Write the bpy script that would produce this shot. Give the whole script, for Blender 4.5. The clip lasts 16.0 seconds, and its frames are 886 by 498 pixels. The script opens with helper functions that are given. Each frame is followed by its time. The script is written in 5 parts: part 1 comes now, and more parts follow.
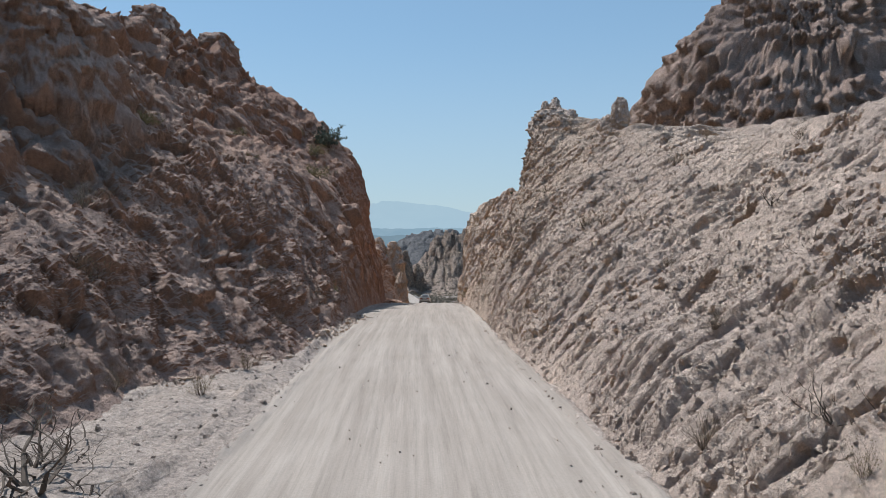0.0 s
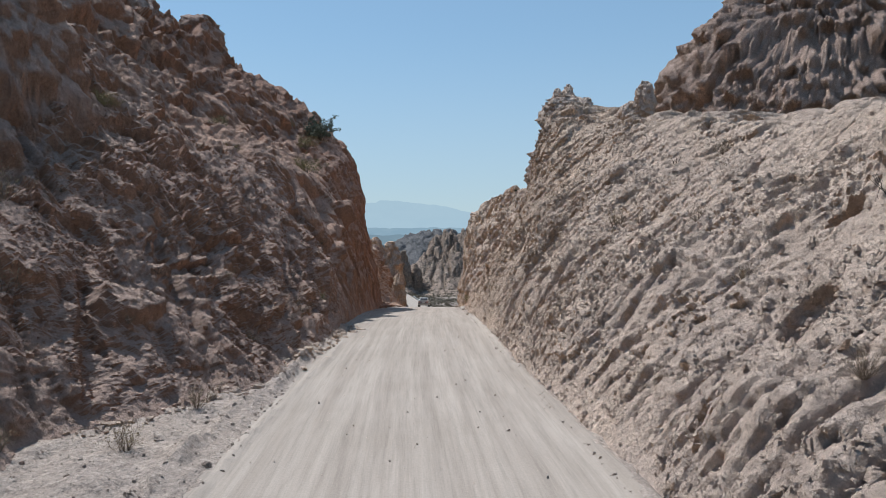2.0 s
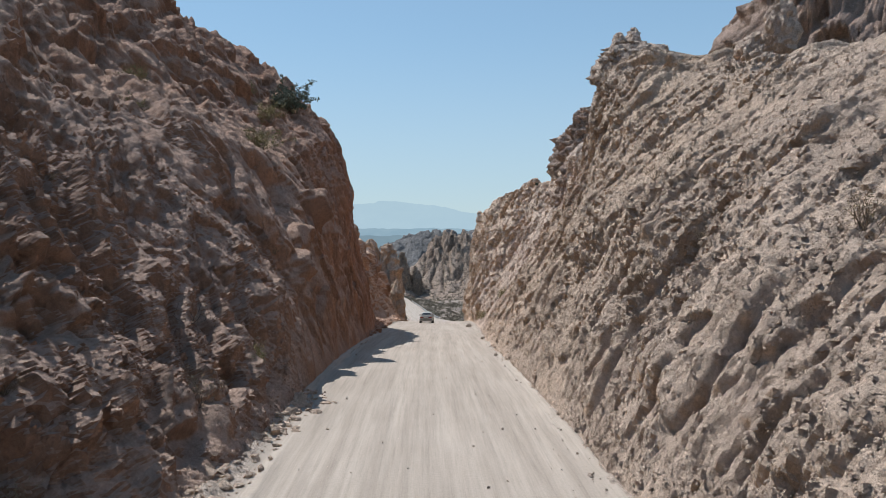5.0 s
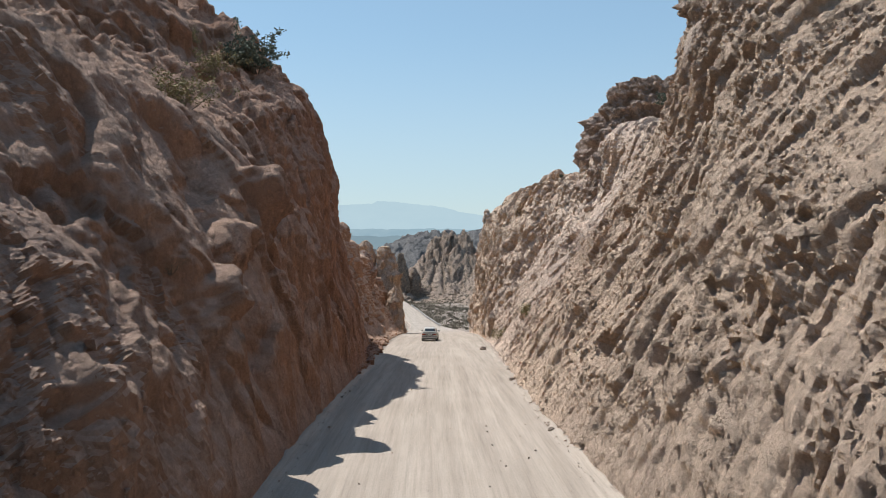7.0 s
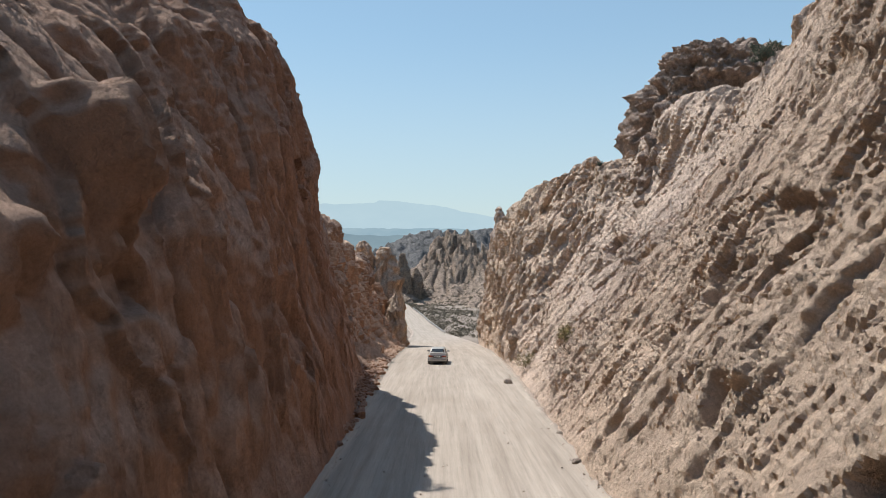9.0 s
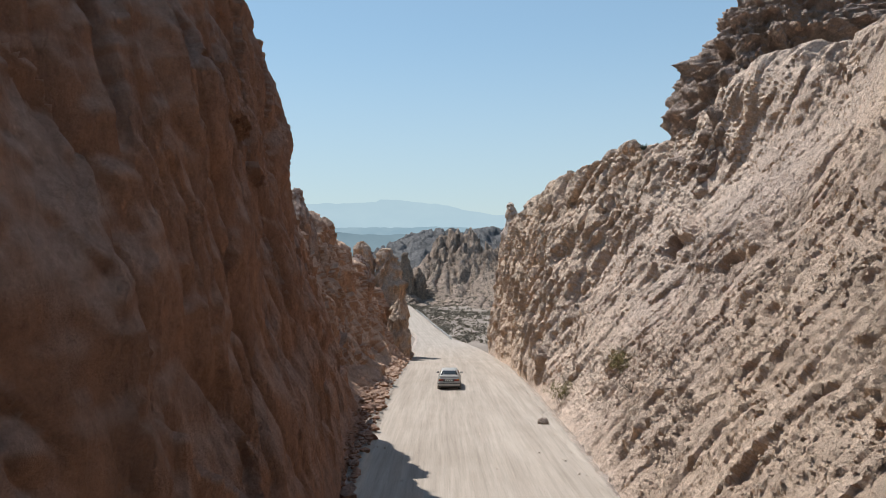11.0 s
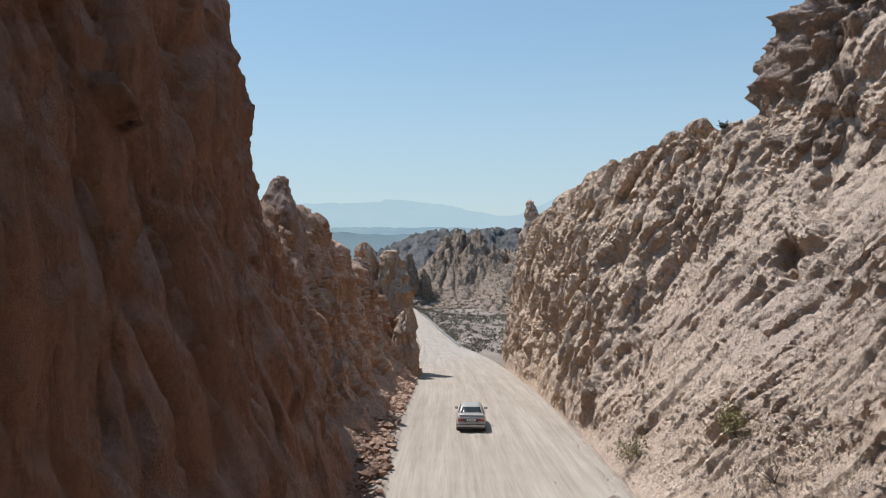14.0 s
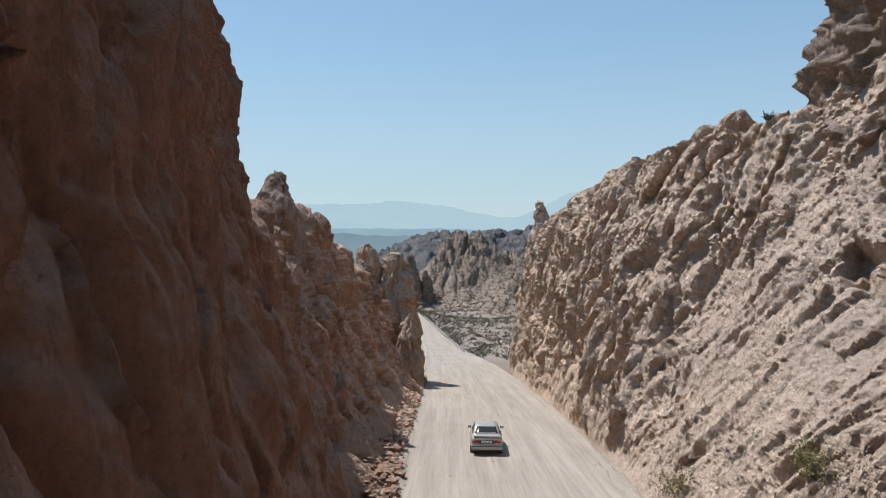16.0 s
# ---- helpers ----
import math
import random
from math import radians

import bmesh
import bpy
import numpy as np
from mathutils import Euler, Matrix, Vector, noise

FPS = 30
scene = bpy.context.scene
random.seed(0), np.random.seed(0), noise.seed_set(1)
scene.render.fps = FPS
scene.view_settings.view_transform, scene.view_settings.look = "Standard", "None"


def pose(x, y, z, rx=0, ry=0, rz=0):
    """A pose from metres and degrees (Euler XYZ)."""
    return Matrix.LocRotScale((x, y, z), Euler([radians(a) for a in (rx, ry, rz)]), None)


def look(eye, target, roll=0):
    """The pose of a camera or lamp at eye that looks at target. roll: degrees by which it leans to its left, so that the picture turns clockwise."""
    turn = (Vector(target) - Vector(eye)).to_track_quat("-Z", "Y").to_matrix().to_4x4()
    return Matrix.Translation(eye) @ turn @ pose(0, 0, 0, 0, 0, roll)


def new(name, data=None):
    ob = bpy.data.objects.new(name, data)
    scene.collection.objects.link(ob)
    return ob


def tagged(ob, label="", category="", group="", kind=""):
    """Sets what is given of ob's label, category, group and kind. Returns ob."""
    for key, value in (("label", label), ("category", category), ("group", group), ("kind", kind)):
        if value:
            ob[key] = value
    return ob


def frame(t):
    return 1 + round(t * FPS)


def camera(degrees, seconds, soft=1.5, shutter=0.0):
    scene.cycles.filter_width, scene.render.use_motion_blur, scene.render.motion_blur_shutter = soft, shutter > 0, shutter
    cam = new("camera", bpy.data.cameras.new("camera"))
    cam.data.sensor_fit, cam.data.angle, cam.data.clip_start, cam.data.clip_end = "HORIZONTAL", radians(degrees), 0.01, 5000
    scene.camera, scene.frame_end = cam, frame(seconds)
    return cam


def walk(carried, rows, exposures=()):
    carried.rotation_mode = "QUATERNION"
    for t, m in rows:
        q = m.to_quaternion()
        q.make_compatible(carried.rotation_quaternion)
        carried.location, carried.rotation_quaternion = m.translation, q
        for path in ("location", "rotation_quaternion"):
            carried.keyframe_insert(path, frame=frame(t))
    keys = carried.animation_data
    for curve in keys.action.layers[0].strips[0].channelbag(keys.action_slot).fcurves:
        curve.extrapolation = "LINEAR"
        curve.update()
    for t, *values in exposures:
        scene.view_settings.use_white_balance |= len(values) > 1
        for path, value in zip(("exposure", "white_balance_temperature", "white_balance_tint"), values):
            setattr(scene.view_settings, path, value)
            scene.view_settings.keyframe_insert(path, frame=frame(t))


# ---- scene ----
cam = camera(65.0, 16.0, soft=0.6)
PATH = [
    (0, (0.169, 1.09, 3.765), (0.169, 3.089, 3.702), -0.0),
    (0.5, (0.142, 2.037, 3.75), (0.144, 4.036, 3.689), 0.0),
    (1, (0.062, 3.253, 3.74), (0.065, 5.252, 3.678), 0.1),
    (1.5, (-0.005, 4.884, 3.735), (-0.001, 6.883, 3.673), 0.1),
    (2, (-0.11, 6.88, 3.733), (-0.105, 8.879, 3.669), 0.2),
    (2.4, (-0.211, 8.64, 3.734), (-0.203, 10.639, 3.67), 0.3),
    (2.5, (-0.239, 9.121, 3.734), (-0.233, 11.12, 3.671), 0.2),
    (3, (-0.375, 11.69, 3.723), (-0.368, 13.689, 3.661), 0.2),
    (3.5, (-0.504, 14.5, 3.724), (-0.498, 16.499, 3.661), 0.2),
    (4, (-0.651, 17.433, 3.728), (-0.645, 19.432, 3.664), 0.2),
    (4.2, (-0.722, 18.706, 3.736), (-0.716, 20.705, 3.673), 0.2),
    (6.3, (-1.563, 32.841, 3.736), (-1.549, 34.84, 3.674), 0.2),
    (6.5, (-1.638, 34.229, 3.729), (-1.624, 36.228, 3.667), 0.2),
    (7, (-1.832, 37.768, 3.69), (-1.819, 39.767, 3.629), 0.2),
    (7.5, (-2.014, 41.304, 3.648), (-2.003, 43.303, 3.589), 0.2),
    (8, (-2.178, 44.737, 3.619), (-2.168, 46.736, 3.559), 0.3),
    (8.5, (-2.366, 47.977, 3.602), (-2.357, 49.976, 3.542), 0.3),
    (9, (-2.592, 50.884, 3.61), (-2.584, 52.883, 3.548), 0.5),
    (9.2, (-2.664, 51.944, 3.616), (-2.659, 53.943, 3.55), 0.5),
    (11.3, (-3.374, 62.287, 3.571), (-3.371, 64.286, 3.505), 0.0),
    (11.5, (-3.448, 63.183, 3.569), (-3.445, 65.182, 3.504), -0.0),
    (12, (-3.646, 65.204, 3.56), (-3.652, 67.203, 3.496), -0.0),
    (12.5, (-3.838, 67.031, 3.546), (-3.844, 69.03, 3.481), -0.0),
    (13, (-3.993, 68.69, 3.519), (-3.999, 70.689, 3.454), 0.0),
    (13.5, (-4.12, 70.187, 3.483), (-4.128, 72.186, 3.418), 0.2),
    (14, (-4.272, 71.542, 3.46), (-4.281, 73.541, 3.395), 0.4),
    (14.5, (-4.44, 72.745, 3.447), (-4.45, 74.744, 3.384), 0.5),
    (15, (-4.621, 73.759, 3.442), (-4.631, 75.758, 3.379), 0.6),
    (15.5, (-4.788, 74.583, 3.44), (-4.801, 76.582, 3.377), 0.7),
    (16, (-4.94, 75.291, 3.447), (-4.951, 77.29, 3.386), 0.6),
]
walk(cam, [(t, look(eye, target, roll)) for t, eye, target, roll in PATH],
     [(0.0, -0.11, 6270, 10), (4.0, -0.07, 6340, 10), (7.0, 0.12, 6780, 10), (9.0, 0.13, 6800, 10), (12.0, 0.02, 6640, 10), (16.0, 0.01, 6540, 10)])

# ---- world, sun ----
SUN_ELEV, SUN_AZ = 60.0, -51.0          # degrees; azimuth clockwise from straight ahead (+y)
world = bpy.data.worlds.new("world")
scene.world = world
world.use_nodes = True
wn = world.node_tree
sky = wn.nodes.new("ShaderNodeTexSky")
sky.sky_type = "NISHITA"
sky.sun_disc = False
sky.sun_elevation, sky.sun_rotation = radians(SUN_ELEV), radians(SUN_AZ)
sky.altitude, sky.air_density, sky.dust_density, sky.ozone_density = 600, 1.0, 0.05, 2.5
wn.nodes["Background"].inputs[1].default_value = 0.245
veil = wn.nodes.new("ShaderNodeGamma")          # thin dust in the air evens the sky out
veil.inputs[1].default_value = 0.6
tint = wn.nodes.new("ShaderNodeVectorMath")
tint.operation = "MULTIPLY"
tint.inputs[1].default_value = (0.735, 0.965, 1.07)
wn.links.new(sky.outputs[0], veil.inputs[0])
wn.links.new(veil.outputs[0], tint.inputs[0])
haze = wn.nodes.new("ShaderNodeMix")            # high thin haze, even over the whole sky
haze.data_type = "RGBA"
up = wn.nodes.new("ShaderNodeTexCoord")
height = wn.nodes.new("ShaderNodeSeparateXYZ")
wn.links.new(up.outputs["Generated"], height.inputs[0])
thick = wn.nodes.new("ShaderNodeMapRange")      # thickest at the horizon
thick.interpolation_type = "SMOOTHSTEP"
for k, v in enumerate((0.0, 0.30, 0.62, 0.10), 1):
    thick.inputs[k].default_value = v
wn.links.new(height.outputs["Z"], thick.inputs[0])
wn.links.new(thick.outputs[0], haze.inputs[0])
haze.inputs[7].default_value = (1.98, 2.42, 2.78, 1.0)
wn.links.new(tint.outputs[0], haze.inputs[6])
wn.links.new(haze.outputs[2], wn.nodes["Background"].inputs[0])
sun_data = bpy.data.lights.new("sun", "SUN")
sun_data.energy, sun_data.angle, sun_data.color = 5.8, radians(0.53), (1.0, 0.965, 0.91)
sun = new("sun", sun_data)
sd = Vector((math.sin(radians(SUN_AZ)) * math.cos(radians(SUN_ELEV)), math.cos(radians(SUN_AZ)) * math.cos(radians(SUN_ELEV)), math.sin(radians(SUN_ELEV))))
sun.matrix_world = look(sd * 300, (0, 0, 0))
scene.view_settings.exposure = 0.0

# ---- noise over numpy arrays ----
rng = np.random.default_rng(7)
PERM = np.concatenate([rng.permutation(256)] * 3).astype(np.int32)
GRAD = rng.normal(size=(256, 3))
CELL = rng.random((256, 4))
GRAD /= np.linalg.norm(GRAD, axis=1)[:, None]


def pnoise(x, y, z=0.0):
    """Gradient noise, about -1 to 1."""
    x, y, z = np.broadcast_arrays(np.asarray(x, float), np.asarray(y, float), np.asarray(z, float))
    xi, yi, zi = np.floor(x), np.floor(y), np.floor(z)
    fx, fy, fz = x - xi, y - yi, z - zi
    ux, uy, uz = (f * f * f * (f * (f * 6 - 15) + 10) for f in (fx, fy, fz))
    xi, yi, zi = (v.astype(np.int64) & 255 for v in (xi, yi, zi))
    total = np.zeros(x.shape)
    for i in (0, 1):
        a = PERM[xi + i]
        wx = ux if i else 1 - ux
        for j in (0, 1):
            b = PERM[a + yi + j]
            wy = wx * (uy if j else 1 - uy)
            for k in (0, 1):
                g = GRAD[PERM[b + zi + k] & 255]
                total += wy * (uz if k else 1 - uz) * (g[..., 0] * (fx - i) + g[..., 1] * (fy - j) + g[..., 2] * (fz - k))
    return total * 1.6


def fbm(x, y, z=0.0, octaves=4, gain=0.5):
    total, amp = 0.0, 1.0
    for o in range(octaves):
        f = 2.03 ** o
        total = total + amp * pnoise(x * f + 13.7 * o, y * f + 5.1 * o, z * f + 9.2 * o)
        amp *= gain
    return total


def billow(x, y, z=0.0, octaves=3):
    """Round lumps with sharp creases between them, about -0.6 to 0.6."""
    total, amp = 0.0, 1.0
    for o in range(octaves):
        f = 2.1 ** o
        total = total + amp * (np.abs(pnoise(x * f + 3.3 * o, y * f + 7.9 * o, z * f + 1.7 * o)) - 0.28)
        amp *= 0.5
    return total


def ridged(x, y, z=0.0):
    """Sharp grooves at -1 between broad ribs at about 0.3."""
    return 0.3 - np.exp(-np.abs(pnoise(x, y, z)) * 7.0) * 1.3


def facets(x, y, z):
    """Broken angular rock: each cell is a tilted plane at a height of its own, about -1 to 1."""
    x, y, z = np.broadcast_arrays(np.asarray(x, float), np.asarray(y, float), np.asarray(z, float))
    xi, yi, zi = (np.floor(v).astype(np.int64) for v in (x, y, z))
    best = np.full(x.shape, 9.0)
    value = np.zeros(x.shape)
    for i in (-1, 0, 1):
        a = PERM[(xi + i) & 255]
        for j in (-1, 0, 1):
            b = PERM[a + ((yi + j) & 255)]
            for k in (-1, 0, 1):
                c = PERM[b + ((zi + k) & 255)] & 255
                ox, oy, oz = xi + i + CELL[c, 0] - x, yi + j + CELL[c, 1] - y, zi + k + CELL[c, 2] - z
                d = ox * ox + oy * oy + oz * oz
                near = d < best
                value = np.where(near, CELL[c, 3] * 1.1 - 0.55 + 1.1 * (GRAD[c, 0] * ox + GRAD[c, 1] * oy + GRAD[c, 2] * oz), value)
                best = np.where(near, d, best)
    return value


def smoothed(values, sigma):
    """A Gaussian run along the first axis, with the ends held."""
    n = int(sigma * 3) + 1
    k = np.exp(-0.5 * (np.arange(-n, n + 1) / sigma) ** 2)
    k /= k.sum()
    flat = values.reshape(len(values), -1)
    padded = np.concatenate([np.repeat(flat[:1], n, 0), flat, np.repeat(flat[-1:], n, 0)])
    out = np.stack([np.convolve(padded[:, c], k, "valid") for c in range(flat.shape[1])], 1)
    return out.reshape(values.shape)


def softened(values, sigma):
    """The same over both axes of a grid."""
    return np.moveaxis(smoothed(np.moveaxis(smoothed(values, sigma), 1, 0), sigma), 0, 1)


def mesh_grid(name, P, flip=False, smooth=True, uv=None):
    """A mesh out of a grid of points (rows, columns, 3)."""
    nr, nc = P.shape[:2]
    idx = np.arange(nr * nc).reshape(nr, nc)
    quads = np.stack([idx[:-1, :-1], idx[:-1, 1:], idx[1:, 1:], idx[1:, :-1]], -1).reshape(-1, 4)
    if flip:
        quads = quads[:, ::-1]
    me = bpy.data.meshes.new(name)
    me.vertices.add(nr * nc)
    me.vertices.foreach_set("co", P.reshape(-1).astype(np.float32))
    me.loops.add(quads.size)
    me.loops.foreach_set("vertex_index", np.ascontiguousarray(quads).reshape(-1).astype(np.int32))
    me.polygons.add(len(quads))
    me.polygons.foreach_set("loop_start", np.arange(0, quads.size, 4, dtype=np.int32))
    me.polygons.foreach_set("use_smooth", np.full(len(quads), smooth))
    if uv is not None:
        layer = me.uv_layers.new(name="UVMap")
        layer.data.foreach_set("uv", uv.reshape(-1, 2)[np.ascontiguousarray(quads).reshape(-1)].reshape(-1).astype(np.float32))
    me.update(calc_edges=True)
    return me


# ---- materials ----
def material(name, rough=0.9):
    m = bpy.data.materials.new(name)
    m.use_nodes = True
    b = m.node_tree.nodes["Principled BSDF"]
    b.inputs["Roughness"].default_value = rough
    b.inputs["Specular IOR Level"].default_value = 0.2
    return m, m.node_tree, b


def node(nt, kind, **values):
    n = nt.nodes.new("ShaderNode" + kind)
    for key, value in values.items():
        n.inputs[key.replace("_", " ")].default_value = value
    return n


def ramp(nt, fac, stops):
    n = nt.nodes.new("ShaderNodeValToRGB")
    e = n.color_ramp.elements
    while len(e) < len(stops):
        e.new(0.5)
    for el, (p, c) in zip(e, stops):
        el.position, el.color = p, (*c, 1) if len(c) == 3 else c
    nt.links.new(fac, n.inputs[0])
    return n.outputs[0]


def mix(nt, fac, a, b, mode="MIX"):
    n = nt.nodes.new("ShaderNodeMix")
    n.data_type, n.blend_type = "RGBA", mode
    for sock, v in ((n.inputs[0], fac), (n.inputs[6], a), (n.inputs[7], b)):
        if isinstance(v, (int, float)):
            sock.default_value = v
        elif isinstance(v, tuple):
            sock.default_value = (*v, 1)
        else:
            nt.links.new(v, sock)
    return n.outputs[2]


def coords(nt, scale=(1, 1, 1), rot=(0, 0, 0), uv=False):
    tc = nt.nodes.new("ShaderNodeTexCoord")
    mp = nt.nodes.new("ShaderNodeMapping")
    mp.inputs["Scale"].default_value, mp.inputs["Rotation"].default_value = scale, rot
    nt.links.new(tc.outputs["UV" if uv else "Object"], mp.inputs[0])
    return mp.outputs[0]


def tex(nt, vec, scale, detail=6, rough=0.6, lac=2.1):
    n = node(nt, "TexNoise", Scale=scale, Detail=detail, Roughness=rough, Lacunarity=lac)
    nt.links.new(vec, n.inputs["Vector"])
    return n.outputs[0]


def bump(nt, bsdf, layers):
    """Fine relief out of (height socket, strength, metres) layers."""
    last = None
    for h, s, d in layers:
        b = node(nt, "Bump", Strength=s, Distance=d)
        nt.links.new(h, b.inputs["Height"])
        if last:
            nt.links.new(last, b.inputs["Normal"])
        last = b.outputs[0]
    nt.links.new(last, bsdf.inputs["Normal"])


def rock_material(name, dust_lit, fresh_shade, fresh_at=(0.16, 0.44), grain=1.0, stretch=0.35, rough=1.0, pebble=1.0, beds=(), speck=1.0, runnels=0.0):
    """Weathered siltstone: pale and dusty where it lies flatter, fresher brown where it stands steep; grit and small
    stones. On the western rock this split also paints sunlit ledges and shaded faces.
    """
    m, nt, b = material(name, 0.95)
    b.inputs["Specular IOR Level"].default_value = 0.2
    c = coords(nt)
    tall = coords(nt, (1, 1, stretch))
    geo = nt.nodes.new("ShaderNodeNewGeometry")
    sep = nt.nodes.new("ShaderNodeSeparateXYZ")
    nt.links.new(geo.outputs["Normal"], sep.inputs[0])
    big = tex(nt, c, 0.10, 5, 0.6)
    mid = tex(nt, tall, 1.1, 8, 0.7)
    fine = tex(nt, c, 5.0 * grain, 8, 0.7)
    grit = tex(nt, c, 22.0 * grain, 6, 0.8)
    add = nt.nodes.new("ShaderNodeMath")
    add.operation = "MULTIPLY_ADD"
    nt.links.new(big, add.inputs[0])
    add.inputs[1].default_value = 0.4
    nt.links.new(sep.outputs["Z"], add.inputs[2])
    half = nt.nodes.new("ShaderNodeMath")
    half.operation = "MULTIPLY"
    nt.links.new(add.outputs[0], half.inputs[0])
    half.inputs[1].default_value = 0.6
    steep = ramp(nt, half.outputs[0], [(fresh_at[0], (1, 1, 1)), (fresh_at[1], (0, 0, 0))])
    dusty = mix(nt, ramp(nt, big, [(0.38, (0, 0, 0)), (0.62, (1, 1, 1))]), tuple(v * f for v, f in zip(dust_lit, (0.92, 0.92, 0.93))), tuple(v * f for v, f in zip(dust_lit, (1.08, 1.07, 1.05))))
    brown = mix(nt, ramp(nt, mid, [(0.3, (0, 0, 0)), (0.7, (1, 1, 1))]), fresh_shade, tuple(v * f for v, f in zip(fresh_shade, (1.3, 1.2, 1.05))))
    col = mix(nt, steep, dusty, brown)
    if beds:                                            # tints along the canyon, (y, tint): other beds' colours, with sun and shade painted in
        place = nt.nodes.new("ShaderNodeSeparateXYZ")
        nt.links.new(c, place.inputs[0])
        wander = tex(nt, c, 0.16, 4, 0.6)
        along = nt.nodes.new("ShaderNodeMath")
        along.operation = "MULTIPLY_ADD"
        nt.links.new(wander, along.inputs[0])
        along.inputs[1].default_value = 24.0
        nt.links.new(place.outputs["Y"], along.inputs[2])
        part_of = nt.nodes.new("ShaderNodeMath")
        part_of.operation = "DIVIDE"
        nt.links.new(along.outputs[0], part_of.inputs[0])
        part_of.inputs[1].default_value = 200.0
        col = mix(nt, 1.0, col, ramp(nt, part_of.outputs[0], [((y + 12) / 200, tint) for y, tint in beds]), "MULTIPLY")
    col = mix(nt, 0.7, col, ramp(nt, mid, [(0.3, (0.78, 0.77, 0.76)), (0.5, (1, 1, 1)), (0.7, (1.16, 1.16, 1.16))]), "MULTIPLY")
    col = mix(nt, 0.7 * speck, col, ramp(nt, fine, [(0.34, (0.55, 0.54, 0.54)), (0.46, (0.95, 0.95, 0.95)), (0.56, (1.1, 1.1, 1.1)), (0.68, (1.4, 1.4, 1.4))]), "MULTIPLY")
    col = mix(nt, 0.6 * speck, col, ramp(nt, grit, [(0.34, (0.6, 0.59, 0.59)), (0.5, (1.02, 1.02, 1.02)), (0.66, (1.4, 1.4, 1.4))]), "MULTIPLY")
    pebbles = []
    for size, k in ((6.0, 0.34), (15.0, 0.34)):
        gravel = node(nt, "TexVoronoi", Scale=size * grain)
        gravel.inputs["Randomness"].default_value = 1.0
        nt.links.new(c, gravel.inputs["Vector"])
        pick = nt.nodes.new("ShaderNodeSeparateXYZ")
        nt.links.new(gravel.outputs["Color"], pick.inputs[0])
        pebbles.append(ramp(nt, gravel.outputs["Distance"], [(0.1, (1, 1, 1)), (0.55, (0, 0, 0))]))
        col = mix(nt, k * pebble * speck, col, ramp(nt, pick.outputs["X"], [(0.0, (0.45, 0.44, 0.43)), (0.22, (0.92, 0.92, 0.92)), (0.8, (1.1, 1.1, 1.1)), (1.0, (1.6, 1.6, 1.6))]), "MULTIPLY")
    nt.links.new(col, b.inputs["Base Color"])
    cracks = []
    for size in (1.3, 4.2):
        bend = nt.nodes.new("ShaderNodeVectorMath")
        bend.operation = "MULTIPLY_ADD"
        swirl = node(nt, "TexNoise", Scale=size * grain * 1.2, Detail=4.0)
        nt.links.new(tall, swirl.inputs["Vector"])
        nt.links.new(swirl.outputs["Color"], bend.inputs[0])
        bend.inputs[1].default_value = (0.9 / size / grain,) * 3
        nt.links.new(tall, bend.inputs[2])
        cell = node(nt, "TexVoronoi", Scale=size * grain)
        cell.feature = "DISTANCE_TO_EDGE"
        nt.links.new(bend.outputs[0], cell.inputs["Vector"])
        cracks.append(ramp(nt, cell.outputs["Distance"], [(0.0, (0, 0, 0)), (0.09, (0.8, 0.8, 0.8)), (0.3, (1, 1, 1))]))
    runs = tex(nt, coords(nt, (0.16, 1, 0.16)), 3.2 * grain, 7, 0.68)      # rills down the face
    bump(nt, b, [(runs, runnels, 0.16 / grain), (mid, 0.8, 0.20 * rough), (cracks[0], 0.7, 0.08 * rough / grain), (cracks[1], 0.7, 0.05 * rough / grain), (pebbles[0], 0.8 * pebble, 0.075 * rough / grain), (pebbles[1], 0.8 * pebble, 0.035 * rough / grain), (fine, 1.0, 0.17 * rough / grain), (grit, 1.0, 0.04 * rough / grain)])
    return m


# lit copy of the siltstone: sun painted into a lighter colour
ROCK = rock_material("pale_siltstone_lit", (0.56, 0.455, 0.396), (0.47, 0.352, 0.28), (0.0, 0.2), stretch=0.6, speck=0.5, runnels=0.9,
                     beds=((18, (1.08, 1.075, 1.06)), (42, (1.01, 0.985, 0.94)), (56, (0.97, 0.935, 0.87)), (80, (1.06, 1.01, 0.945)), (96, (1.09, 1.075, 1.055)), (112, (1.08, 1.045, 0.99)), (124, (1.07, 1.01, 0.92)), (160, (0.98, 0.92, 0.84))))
# browner siltstone, darkened to paint the western wall's shade; flatter tone painted sunlit
ROCK_WEST = rock_material("brown_siltstone_shaded", (0.388, 0.290, 0.248), (0.262, 0.160, 0.118), (0.19, 0.43), pebble=0.6, speck=0.5, runnels=0.6,
                          # cliff tints paint its shade, the last two paint sun on the far end
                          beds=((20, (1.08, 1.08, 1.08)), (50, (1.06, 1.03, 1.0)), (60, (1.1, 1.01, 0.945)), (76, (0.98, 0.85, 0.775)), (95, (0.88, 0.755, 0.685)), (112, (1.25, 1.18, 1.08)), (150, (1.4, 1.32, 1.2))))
ROCK_BROWN = rock_material("brown_siltstone", (0.385, 0.287, 0.243), (0.325, 0.223, 0.172), (0.02, 0.3), 0.8, 0.6, 1.2, speck=0.7)
ROCK_TOWER = rock_material("grey_brown_siltstone", (0.45, 0.352, 0.305), (0.385, 0.28, 0.225), (0.02, 0.3), 0.8, 0.6, 1.2, speck=0.6)
DIRT = rock_material("dusty_verge", (0.34, 0.29, 0.256), (0.305, 0.252, 0.218), (0.0, 0.1), 1.2, 1.0, 0.45, 0.8)
